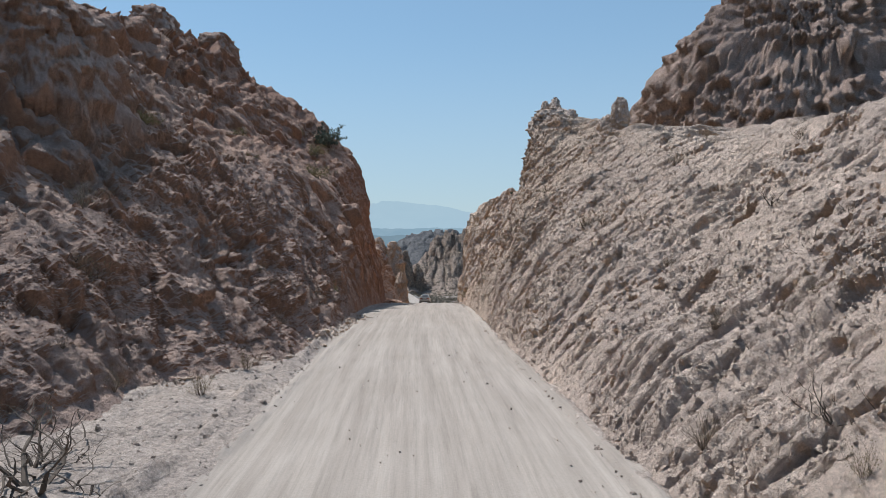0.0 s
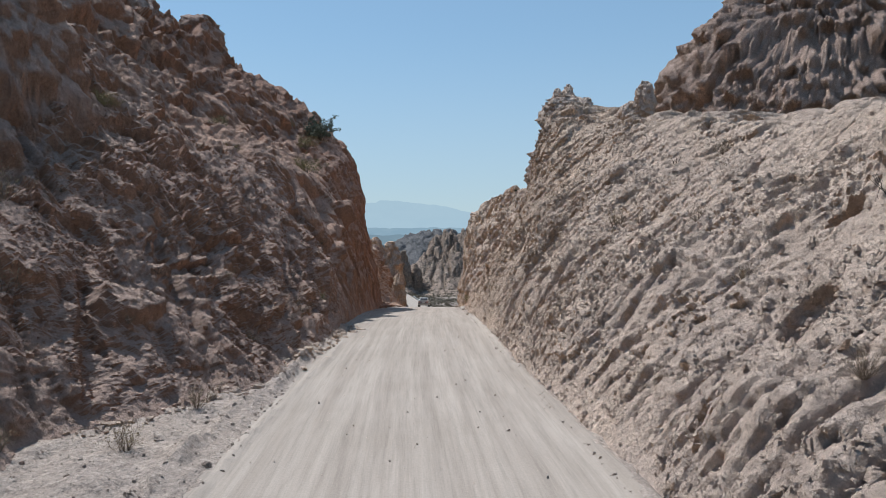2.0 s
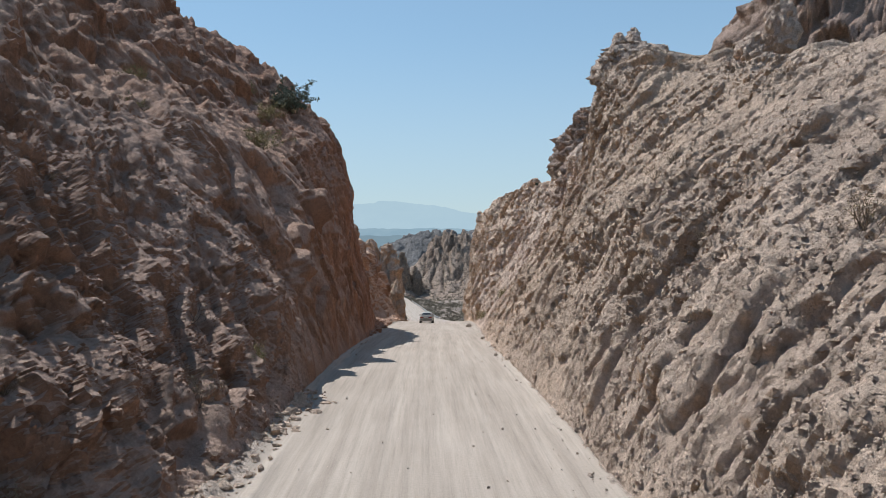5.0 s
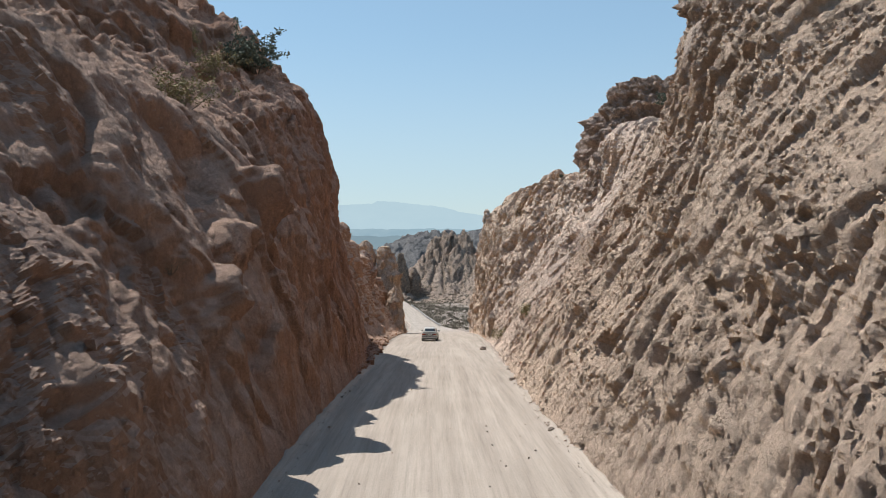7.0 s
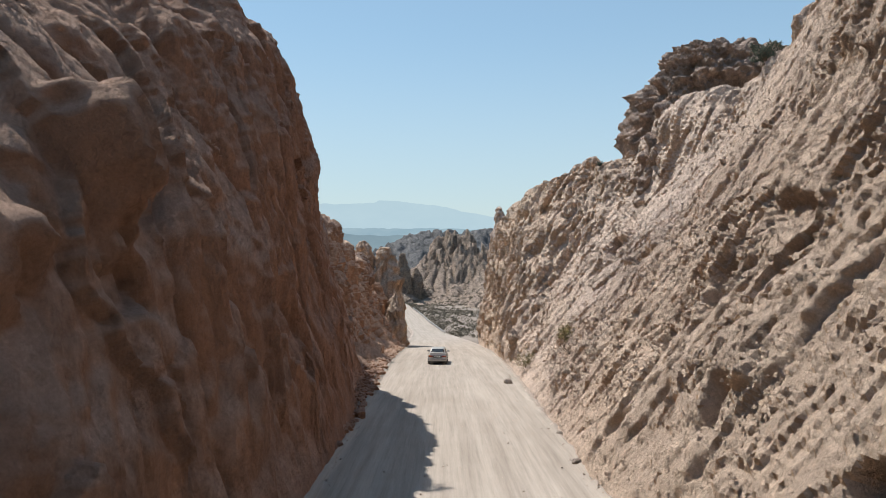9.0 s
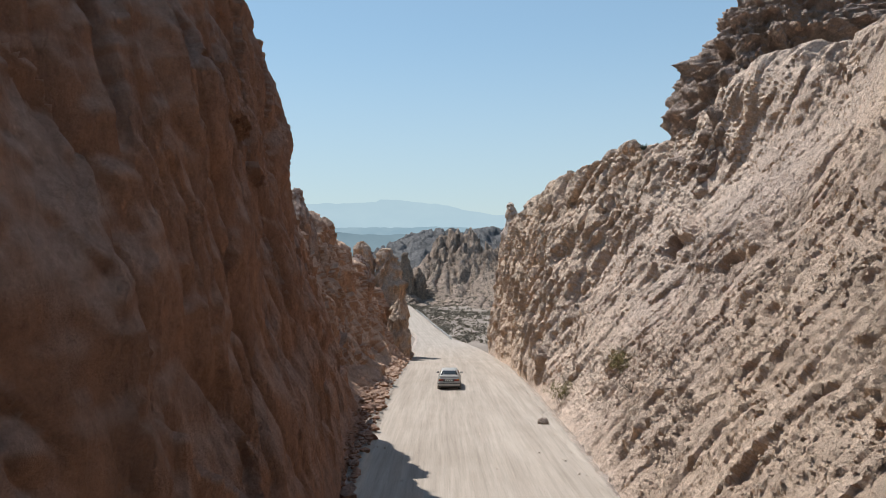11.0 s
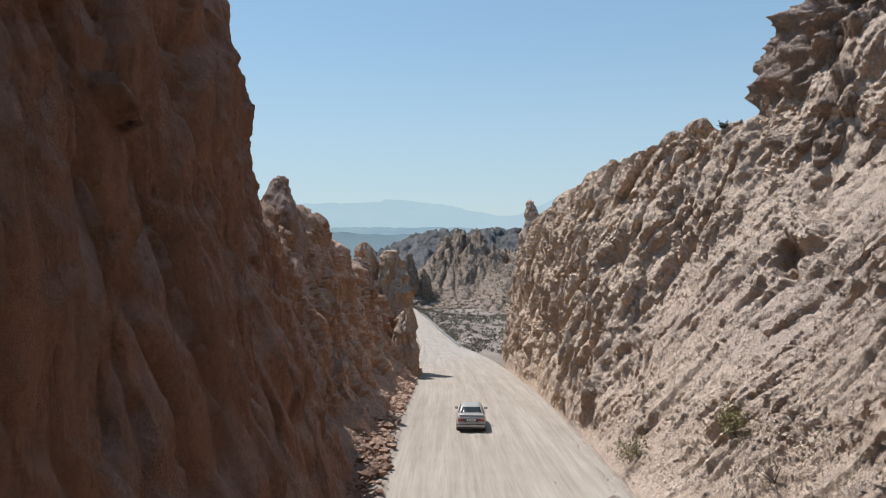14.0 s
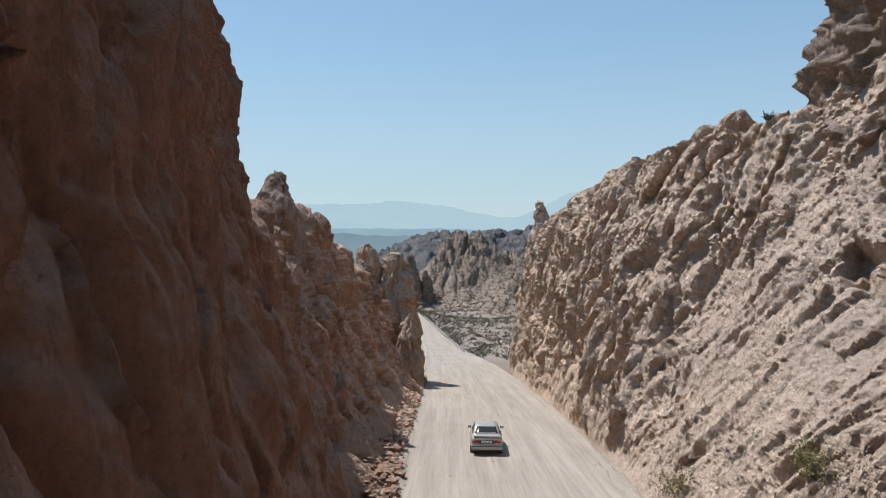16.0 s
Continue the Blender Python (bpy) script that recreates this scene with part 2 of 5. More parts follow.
ROCK_FAR = rock_material("far_rock", (0.34, 0.27, 0.225), (0.27, 0.21, 0.173), (0.25, 0.5), 0.12)
# grey-blue: the haze before the far ridge is painted into its colour
RIDGE_ROCK = rock_material("hazy_ridge_rock", (0.16, 0.16, 0.165), (0.085, 0.089, 0.097), (0.3, 0.5), 0.05)
# tan rock, lightened to paint sun on the far pinnacles and cone
ROCK_TAN = rock_material("tan_siltstone_lit", (0.47, 0.362, 0.29), (0.41, 0.28, 0.20), (0.05, 0.34), pebble=0.7)
STONE = rock_material("loose_stone", (0.36, 0.30, 0.265), (0.28, 0.23, 0.2), (0.1, 0.3), 3.0, 1.0)


def road_material():
    m, nt, b = material("packed_gravel", 0.95)
    lanes = coords(nt, (1, 0.03, 1), uv=True)
    c = coords(nt, uv=True)
    streak = tex(nt, lanes, 1.6, 5, 0.6)
    streak2 = tex(nt, lanes, 6.0, 8, 0.75)
    fine = tex(nt, c, 14.0, 8, 0.75)
    patch = tex(nt, c, 0.22, 5, 0.6)
    col = mix(nt, ramp(nt, streak, [(0.36, (0, 0, 0)), (0.62, (1, 1, 1))]), (0.288, 0.251, 0.221), (0.358, 0.317, 0.282))
    col = mix(nt, 0.75, col, ramp(nt, streak2, [(0.34, (0.74, 0.735, 0.73)), (0.5, (0.98, 0.98, 0.98)), (0.64, (1.12, 1.12, 1.12))]), "MULTIPLY")
    col = mix(nt, 0.6, col, ramp(nt, patch, [(0.3, (0.85, 0.84, 0.82)), (0.7, (1.05, 1.05, 1.05))]), "MULTIPLY")
    col = mix(nt, 0.5, col, ramp(nt, fine, [(0.3, (0.72, 0.71, 0.7)), (0.55, (1, 1, 1)), (0.8, (1.12, 1.12, 1.12))]), "MULTIPLY")
    nt.links.new(col, b.inputs["Base Color"])
    bump(nt, b, [(streak2, 0.3, 0.03), (fine, 0.5, 0.03)])
    return m


ROAD = road_material()


def ground_material():
    m, nt, b = material("desert_ground", 0.95)
    c = coords(nt)
    big = tex(nt, c, 0.03, 6)
    fine = tex(nt, c, 1.5, 8, 0.7)
    col = mix(nt, ramp(nt, big, [(0.35, (0, 0, 0)), (0.65, (1, 1, 1))]), (0.19, 0.158, 0.136), (0.29, 0.245, 0.213))
    col = mix(nt, 0.6, col, ramp(nt, fine, [(0.3, (0.6, 0.6, 0.58)), (0.6, (1, 1, 1))]), "MULTIPLY")
    nt.links.new(col, b.inputs["Base Color"])
    bump(nt, b, [(fine, 0.6, 0.2)])
    return m


GROUND = ground_material()


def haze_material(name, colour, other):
    """Plain distance: the blue haze of miles of air painted in as a glow, alike in any light."""
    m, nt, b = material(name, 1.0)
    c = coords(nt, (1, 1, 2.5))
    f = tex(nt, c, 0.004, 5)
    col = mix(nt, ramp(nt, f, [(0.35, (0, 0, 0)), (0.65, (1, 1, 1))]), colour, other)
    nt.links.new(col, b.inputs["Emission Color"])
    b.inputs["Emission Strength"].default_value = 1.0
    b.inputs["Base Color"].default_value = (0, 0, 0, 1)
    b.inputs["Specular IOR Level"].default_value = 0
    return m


# ---- road line ----
WALLS = {}
ROAD_Y = np.arange(-60.0, 420.0, 0.5)
ROAD_Z = smoothed(np.interp(ROAD_Y, [-60, 0, 20, 32, 50, 60, 74, 84, 97, 115, 130, 145, 160, 190, 220, 260, 312, 350, 420],
                            [-1.4, -1.45, -1.65, -1.9, -2.4, -3.0, -4.3, -5.35, -6.7, -8.75, -10.6, -12.7, -14.8, -18.9, -22.2, -25.2, -27.8, -29.2, -33]), 8)
ROAD_MID = smoothed(np.interp(ROAD_Y, [-60, 0, 15, 33, 60, 84, 107, 130, 160, 195, 221, 241, 280, 312, 350, 420],
                              [-0.3, -0.3, -0.4, -1.4, -2.0, -2.0, -2.1, -1.9, -2.1, -3.2, -5.2, -7.4, -11.5, -15.5, -21, -40]), 10)
ROAD_HALF = smoothed(np.interp(ROAD_Y, [-60, 15, 33, 60, 84, 107, 130, 160, 185, 205, 225, 420], [4.9, 4.8, 4.4, 4.1, 4.2, 4.9, 5.2, 5.2, 5.4, 4.4, 3.3, 3.3]), 8)


def road_z(y):
    return np.interp(y, ROAD_Y, ROAD_Z)


def road_mid(y):
    return np.interp(y, ROAD_Y, ROAD_MID)


def build_road():
    ys = np.concatenate([np.arange(-40, 5, 1.0), np.arange(5, 110, 0.2), np.arange(110, 400, 1.0)])
    u = np.linspace(-2.6, 1.22, 170)
    mid, half, z = road_mid(ys), np.interp(ys, ROAD_Y, ROAD_HALF), road_z(ys)
    X = mid[:, None] + half[:, None] * u[None, :]
    Y = np.repeat(ys[:, None], len(u), 1)
    lateral = X - mid[:, None]
    Z = z[:, None] - 0.02 * (lateral / 4.5) ** 2
    # wheel ruts, washboard, and loose berms along both edges
    for rut, depth in ((-2.6, 0.018), (-0.75, 0.02), (0.8, 0.02), (2.4, 0.018)):
        wob = 0.25 * pnoise(ys / 17.0, rut * 3.1)
        Z -= depth * np.exp(-((lateral - rut - wob[:, None]) / 0.22) ** 2)
    Z += 0.012 * pnoise(X * 1.3, Y * 0.35, 4.0) + 0.01 * pnoise(X * 5.0, Y * 0.5, 8.0)
    edge = np.abs(u)[None, :] * np.ones_like(X)
    Z += 0.16 * np.exp(-((edge - 1.03 - 0.03 * pnoise(Y / 3.0, 2.0)) / 0.045) ** 2) * (0.6 + 0.6 * pnoise(X * 0.8, Y * 0.6, 3.0))
    Z += np.clip(edge - 0.94, 0, 0.22) * 0.9 * np.abs(fbm(X * 0.9, Y * 0.7, 1.0, 4)) * 0.8
    berm = np.exp(-((X + 6.0 + 0.3 * pnoise(Y / 6.0, 5.5)) / 0.3) ** 2) + 0.4 * np.exp(-((X + 5.1 + 0.2 * pnoise(Y / 4.0, 7.5)) / 0.16) ** 2)
    Z += 0.26 * berm * np.clip((46 - Y) / 8, 0, 1) * np.clip(0.7 + 0.9 * pnoise(X * 0.9, Y * 0.7, 6.0) + 0.5 * facets(X / 0.4, Y / 0.4, 2.0), 0.05, 1.5)
    wide = np.interp(ys, [0, 14, 25, 36, 48], [1.25, 1.25, 1.1, 0.6, 0.0])[:, None] * (u < 0)[None, :]
    bank = np.clip(edge - 1.08, 0, 1) * (wide > 0)
    Z += bank * 0.35 + np.clip(bank * 5, 0, 1) * (0.13 * fbm(X / 1.6, Y / 1.6, 9.0, 3, 0.5) + 0.05 * facets(X / 0.3, Y / 0.3, 3.0) * np.clip(2.2 * pnoise(X / 2.2, Y / 2.2, 5.0), 0, 1))
    Z -= np.clip(edge - 1.12 - wide, 0, 1) * 6.0
    P = np.stack([X, Y, Z], -1)
    WALLS["road"] = P
    ob = new("road", mesh_grid("road", P, uv=np.stack([lateral, Y], -1)))
    ob.data.materials.append(ROAD)
    ob.data.materials.append(DIRT)
    mid_u = ((u[1:] + u[:-1]) / 2)[None, :]
    ragged = 0.06 * fbm(X[1:, 1:] * 0.8, Y[1:, 1:] * 0.6, 2.0, 3)
    verge = np.where(mid_u < 0, -mid_u + ragged > np.interp(ys[1:], [0, 40, 52], [0.94, 0.96, 1.05])[:, None], mid_u + ragged > 1.05)
    ob.data.polygons.foreach_set("material_index", verge.astype(np.int32).reshape(-1))
    return tagged(ob, "pale dusty gravel road with wheel ruts", "road", kind="structure")


build_road()


# ---- open ground out to the horizon ----
def ground_z(x, y):
    base = np.interp(y, [-500, -60, 0, 100, 200, 300, 400, 600, 900, 1400, 2500, 4800], [-1, -2, -3.2, -9, -21.5, -29, -37, -52, -75, -110, -150, -170])
    rough = 1.5 * fbm(x / 40.0, y / 40.0, 2.0, 4) + 14 * fbm(x / 420.0, y / 420.0, 5.0, 4) * np.clip((y - 350) / 500, 0, 1)
    near = np.exp(-((x - road_mid(y)) / 14.0) ** 2) * (y < 380)
    corridor = road_z(y) - 0.45
    return base * (1 - near) + corridor * near + rough * (1 - near)


def build_ground():
    xs = np.sinh(np.linspace(-6.2, 6.2, 181)) / np.sinh(6.2) * 4700
    ys = np.concatenate([np.arange(-480, -40, 40.0), np.arange(-40, 420, 3.0), 420 + np.cumsum(np.geomspace(4, 190, 62))])
    ys = ys[ys < 4850]
    X, Y = np.meshgrid(xs, ys)
    ob = new("ground", mesh_grid("ground", np.stack([X, Y, ground_z(X, Y)], -1)))
    ob.data.materials.append(GROUND)
    return tagged(ob, "dry brown desert ground with sparse scrub", "ground", kind="structure")


build_ground()


# ---- canyon walls ----
def station_table(rows):
    """Rows of (y, (x, z) of the seven profile knots from the foot to the back)."""
    ys = np.array([r[0] for r in rows], float)
    knots = np.array([r[1] for r in rows], float)
    fine = np.arange(ys[0], ys[-1] + 0.1, 0.5)
    table = np.stack([[np.interp(fine, ys, knots[:, k, c]) for c in (0, 1)] for k in range(knots.shape[1])], 0)
    table = smoothed(np.moveaxis(table, 2, 0), 3.0)
    return fine, table


def profile_points(rows, ys, counts):
    fine, table = station_table(rows)
    K = np.stack([[np.interp(ys, fine, table[:, k, c]) for c in (0, 1)] for k in range(table.shape[1])], 0)
    K = np.moveaxis(K, 2, 0)                                    # stations, knots, (x, z)
    t = np.concatenate([k + np.arange(n) / n for k, n in enumerate(counts)] + [[len(counts)]])
    i = np.minimum(t.astype(int), len(counts) - 1)
    f = (t - i)[None, :, None]
    line = K[:, i] * (1 - f) + K[:, i + 1] * f
    line = np.moveaxis(smoothed(np.moveaxis(line, 1, 0), 3.5), 0, 1)
    P = np.stack([line[..., 0], np.repeat(ys[:, None], len(t), 1), line[..., 1]], -1)
    return P, t


def normals(P, side):
    n = np.cross(np.gradient(P, axis=0), np.gradient(P, axis=1))
    n /= np.linalg.norm(n, axis=-1, keepdims=True) + 1e-9
    return n * np.sign((n * np.array([side, 0, 0.6])).sum(-1, keepdims=True).mean())


def build_wall(name, rows, ys, counts, side, relief, label, lean):
    P, t = profile_points(rows, ys, counts)
    N = normals(P, side)
    s = np.concatenate([np.zeros((len(ys), 1)), np.cumsum(np.linalg.norm(np.diff(P, axis=1), axis=-1), 1)], 1)
    # the relief leans towards the road's start and sags, so that steps overhang
    P = P + (N + np.array(lean)) * relief(P, N, s, t[None, :])[..., None]
    ob = new(name, mesh_grid(name, P, flip=side > 0))
    # a lit and a shaded copy of one rock, by side
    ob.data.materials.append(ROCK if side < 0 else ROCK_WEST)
    rubble = fbm(P[1:, 1:, 0] / 5, P[1:, 1:, 1] / 5, P[1:, 1:, 2] / 5 + 9, 3) > (0.05 if side < 0 else -0.05)
    steep = (P[1:, 1:, 1] > 54) & (side > 0)
    ob.data.polygons.foreach_set("use_smooth", (steep | ~rubble).reshape(-1))
    WALLS[name] = P
    return tagged(ob, label, "rock wall", kind="structure")


def band(v, lo, hi, soft):
    return np.clip((v - lo) / soft, 0, 1) * np.clip((hi - v) / soft, 0, 1)


def rib_set(Y, s, warp, wide, slant, layer, keep, length):
    """Tilted beds that run down the face: each stands up sharply on its near side, slopes away behind, and comes and goes."""
    q = (Y + warp + slant * s) / wide + 0.45 * fbm(Y / 9, s / 22, 6.0 + layer, 2)
    cell = np.floor(q)
    f = q - cell
    tall = 0.3 + 0.7 * CELL[(cell.astype(np.int64) + 40 * layer) & 255, 3]
    shape = np.where(f < 0.10, f / 0.10, ((1 - f) / 0.90) ** 0.6)
    show = np.clip(keep + 1.8 * pnoise(cell * 0.77 + 9 * layer, s / length, 3.0 + layer), 0.0, 1.2)
    return (tall * shape - 0.25) * show


def fingers(Y, s, warp, wide, slant, layer, length):
    """Rounded ribs of washed clay with narrow grooves between them; each runs up the slope as far as it will."""
    q = (Y + warp + slant * s) / wide + 0.3 * fbm(Y / 8, s / 16, 3.0 + layer, 2)
    cell = np.floor(q)
    f = q - cell
    k = cell.astype(np.int64) + 31 * layer
    tall, reach = 0.35 + 0.65 * CELL[k & 255, 3], length * (0.35 + 1.2 * CELL[k & 255, 1])
    shape = 1 - np.abs(2 * np.where(f < 0.2, f * 1.5, 0.3 + (f - 0.2) * 0.875) - 1) ** 3.5
    return tall * (shape - 0.6) * np.clip((reach - s) / 2.0, 0, 1)


def slabs(Y, s, warp, wide, long, slant, layer, soft):
    """Long tilted slabs that lie down the face, each at a height and tilt of its own."""
    return softened(facets((Y + warp + slant * s) / wide, (s + 2 * warp) / long, layer + 0.5), soft)


def marks(P, rows):
    """Hollows (depth above 0) and bulges (below 0) of a face: (y, z, half width, half height, slant, depth)."""
    Y, Z = P[..., 1], P[..., 2]
    wob = 0.35 * fbm(P[..., 0] / 1.1, Y / 1.1, Z / 1.1, 3)
    total = np.zeros(Y.shape)
    for y, z, wy, wz, slant, depth in rows:
        r = np.sqrt(((Y - y - slant * (Z - z)) / wy) ** 2 + ((Z - z) / wz) ** 2) + wob
        g = np.clip((1.1 - r) / 0.5, 0, 1)
        total -= depth * g * g * (3 - 2 * g)
    return total


def hollows(X, Y, Z, size, rare):
    """Scattered deep cavities, 0 to 1."""
    return np.clip((pnoise(X / size, Y / size, Z / size * 0.8) - rare) / 0.22, 0, 1) ** 0.7


WEST_MARKS = (
    (62.0, 4.5, 0.95, 1.1, -0.2, -1.0), (62.0, 2.6, 0.8, 0.5, 0, 0.45), (83.5, 5.5, 0.3, 1.35, -0.35, 0.8), (78.9, 1.6, 0.22, 0.7, 0.1, 0.3), (87.4, -0.8, 0.3, 1.0, -0.1, 0.6), (72.0, 7.0, 0.25, 2.4, 0.1, 0.35),
    (58.5, 3.2, 1.3, 1.0, 0.2, -0.6), (56.2, 2.0, 1.1, 0.8, 0, -0.6), (66.5, 0.6, 0.3, 1.8, 0.1, 0.35), (75.5, -1.0, 0.3, 2.2, 0.1, 0.35), (84.5, -2.0, 0.3, 2.2, 0.1, 0.4), (52.0, 4.6, 1.4, 0.5, 0.3, 0.5),
    (29.5, 1.2, 1.3, 0.8, 0.4, -0.6), (38.5, 3.0, 2.2, 0.35, 0.5, 0.5))
EAST_MARKS = (
    (25.2, 4.3, 0.42, 0.42, 0, 0.8), (20.8, 4.2, 0.38, 0.3, 0.2, 0.6), (23.6, 5.0, 0.3, 0.25, 0.1, 0.5), (29.5, 5.2, 0.35, 0.3, 0, 0.5), (22.0, 1.9, 0.5, 0.5, 0, 0.5),
    (66.7, -0.3, 0.6, 0.75, 0.2, 0.9), (66.0, 0.5, 0.5, 0.4, 0.2, -0.4), (71.0, 2.1, 0.8, 0.85, 0.3, 0.7), (60.5, -0.2, 0.7, 0.6, 0.2, 0.6), (55.0, 0.9, 0.6, 0.9, 0.2, 0.6), (69.0, 4.2, 1.6, 0.4, 0.6, 0.5),
    (100.4, 2.2, 1.2, 0.9, 0.9, 0.9), (100.6, 3.4, 1.6, 0.8, 0.9, -0.6), (90.5, 1.8, 1.5, 0.5, 0.6, 0.8), (89.5, 3.0, 1.7, 0.8, 0.5, -0.6))
EAST_CRACKS = (
    (108.6, 4.2, 0.28, 3.2, -0.12, 1.1), (94.0, 1.4, 0.22, 1.0, 0.2, 0.4), (62.5, 7.6, 0.2, 2.0, 0.2, 0.4), (119.5, -6.6, 0.5, 0.6, 0, 0.8), (141.0, -5.0, 0.4, 2.5, 0, 0.8))


def relief_west(P, N, s, t):
    X, Y, Z = P[..., 0], P[..., 1], P[..., 2]
    foot = np.clip(s / 1.6, 0, 1) * (0.2 + 0.8 * np.clip(t / 0.9, 0, 1))
    foot *= np.where(t < 1.5, np.clip((t - 0.75) / 0.5, 0.12, 1), 1) ** np.clip((34 - Y) / 10, 0, 1)
    cliff = band(Y, 48, 104, 8) * np.clip((3.5 - t) / 0.7, 0, 1)
    far = np.clip((Y - 98) / 8, 0, 1)
    loose = (1 - cliff) * (1 - far)
    w1, w2 = 0.9 * fbm(X / 4, Y / 4, Z / 4, 3), 0.9 * fbm(X / 4 + 31, Y / 4, Z / 4, 3)
    d = 0.8 * fbm(X / 8, Y / 8, Z / 8, 3) * (1 - 0.5 * cliff)
    ribs = rib_set(Y, s, 0.6 * w1, 2.6, -0.35, 2, 0.7, 5.0)
    ribs2 = rib_set(Y, s, 0.4 * w2, 1.1, -0.35, 3, 0.5, 3.0)
    big = softened(facets((X + w1) / 2.4, (Y + w2) / 2.4, Z / 2.0), 0.8)
    small = facets((X + 0.4 * w2) / 0.9, (Y + 0.4 * w1) / 0.9, Z / 0.8)
    tiny = facets((X + 0.4 * w2) / 0.4, (Y + 0.4 * w1) / 0.4, Z / 0.4)
    patch = np.clip(0.35 + 1.6 * fbm(X / 6, Y / 6, Z / 6 + 20, 2), 0, 1)
    lumps = billow((X + w1) / 3.6, (Y + w2) / 3.6, Z / 2.8, 3)
    knots = billow((X + w2) / 1.5, (Y + w1) / 1.5, Z / 1.2, 3)
    slab = softened(facets((X + 1.5 * w1) / 5, (Y + 1.5 * w2) / 3.6, Z / 8), 2.0)
    groove = ridged((Y + w1 - 0.4 * s) / 2.2, s / 7.0, 5.0)
    beds = 0.26 * slabs(Y, s, w1, 2.3, 5.5, -0.4, 1, 0.6) + 0.08 * slabs(Y, s, w2, 0.9, 2.4, -0.4, 3, 0.5)
    d += loose * (0.6 * ribs * np.clip(t - 0.5, 0, 1) + 0.26 * ribs2 + 0.2 * groove + beds + (0.1 + 0.3 * patch) * big + 0.4 * lumps + 0.18 * knots + (0.05 + 0.17 * patch) * small + (0.03 + 0.09 * patch) * tiny - 0.4 * hollows(X + 2 * w1, Y + w2, Z, 1.6, 0.6))
    columns = 0.32 * slabs(Y, s, w1, 2.6, 11.0, 0.1, 5, 0.3) + 0.13 * slabs(Y, s, w2, 0.9, 4.5, 0.1, 7, 0.1)
    d += cliff * (columns + 0.45 * ridged((Y + 1.4 * w1 + 0.10 * s) / 3.4, s / 20.0) + 0.16 * ridged((Y + w2) / 1.3, s / 9.0, 2.0) + 0.04 * ridged((Y + 0.4 * w2) / 0.45, s / 3.0, 7.0) + 0.3 * fbm((Y + w1) / 3.6, s / 9.0, 3.0, 4, 0.5) + 0.25 * lumps + 0.10 * patch * knots + 0.03 * patch * small + 0.01 * tiny - 0.3 * hollows(X + 2 * w1, Y + w2, Z, 1.0, 0.7))
    d += far * (0.7 * ridged((Y + w1) / 2.6, s / 9.0) + 0.3 * ridged((Y + w2) / 1.1, s / 6.0, 3.0) + 0.6 * slab + 0.35 * facets((X + w1) / 1.8, (Y + w2) / 1.8, Z / 4.0) + 0.10 * small + 0.3 * ribs)
    d += 0.08 * fbm(X / 0.7, Y / 0.7, Z / 0.7, 4, 0.6) * (1 - 0.5 * cliff)
    d += 0.9 * band(t, 3.5, 6.5, 0.8) * (Y < 86) * softened(facets((X + w1) / 3.4, (Y + w2) / 2.6, Z / 3.4), 0.6)
    d += 1.4 * np.clip(t - 4.6, 0, 1) * facets((X + w1) / 4, (Y + w2) / 3, Z / 9) * (Y < 100)
    return d * foot + marks(P, WEST_MARKS)


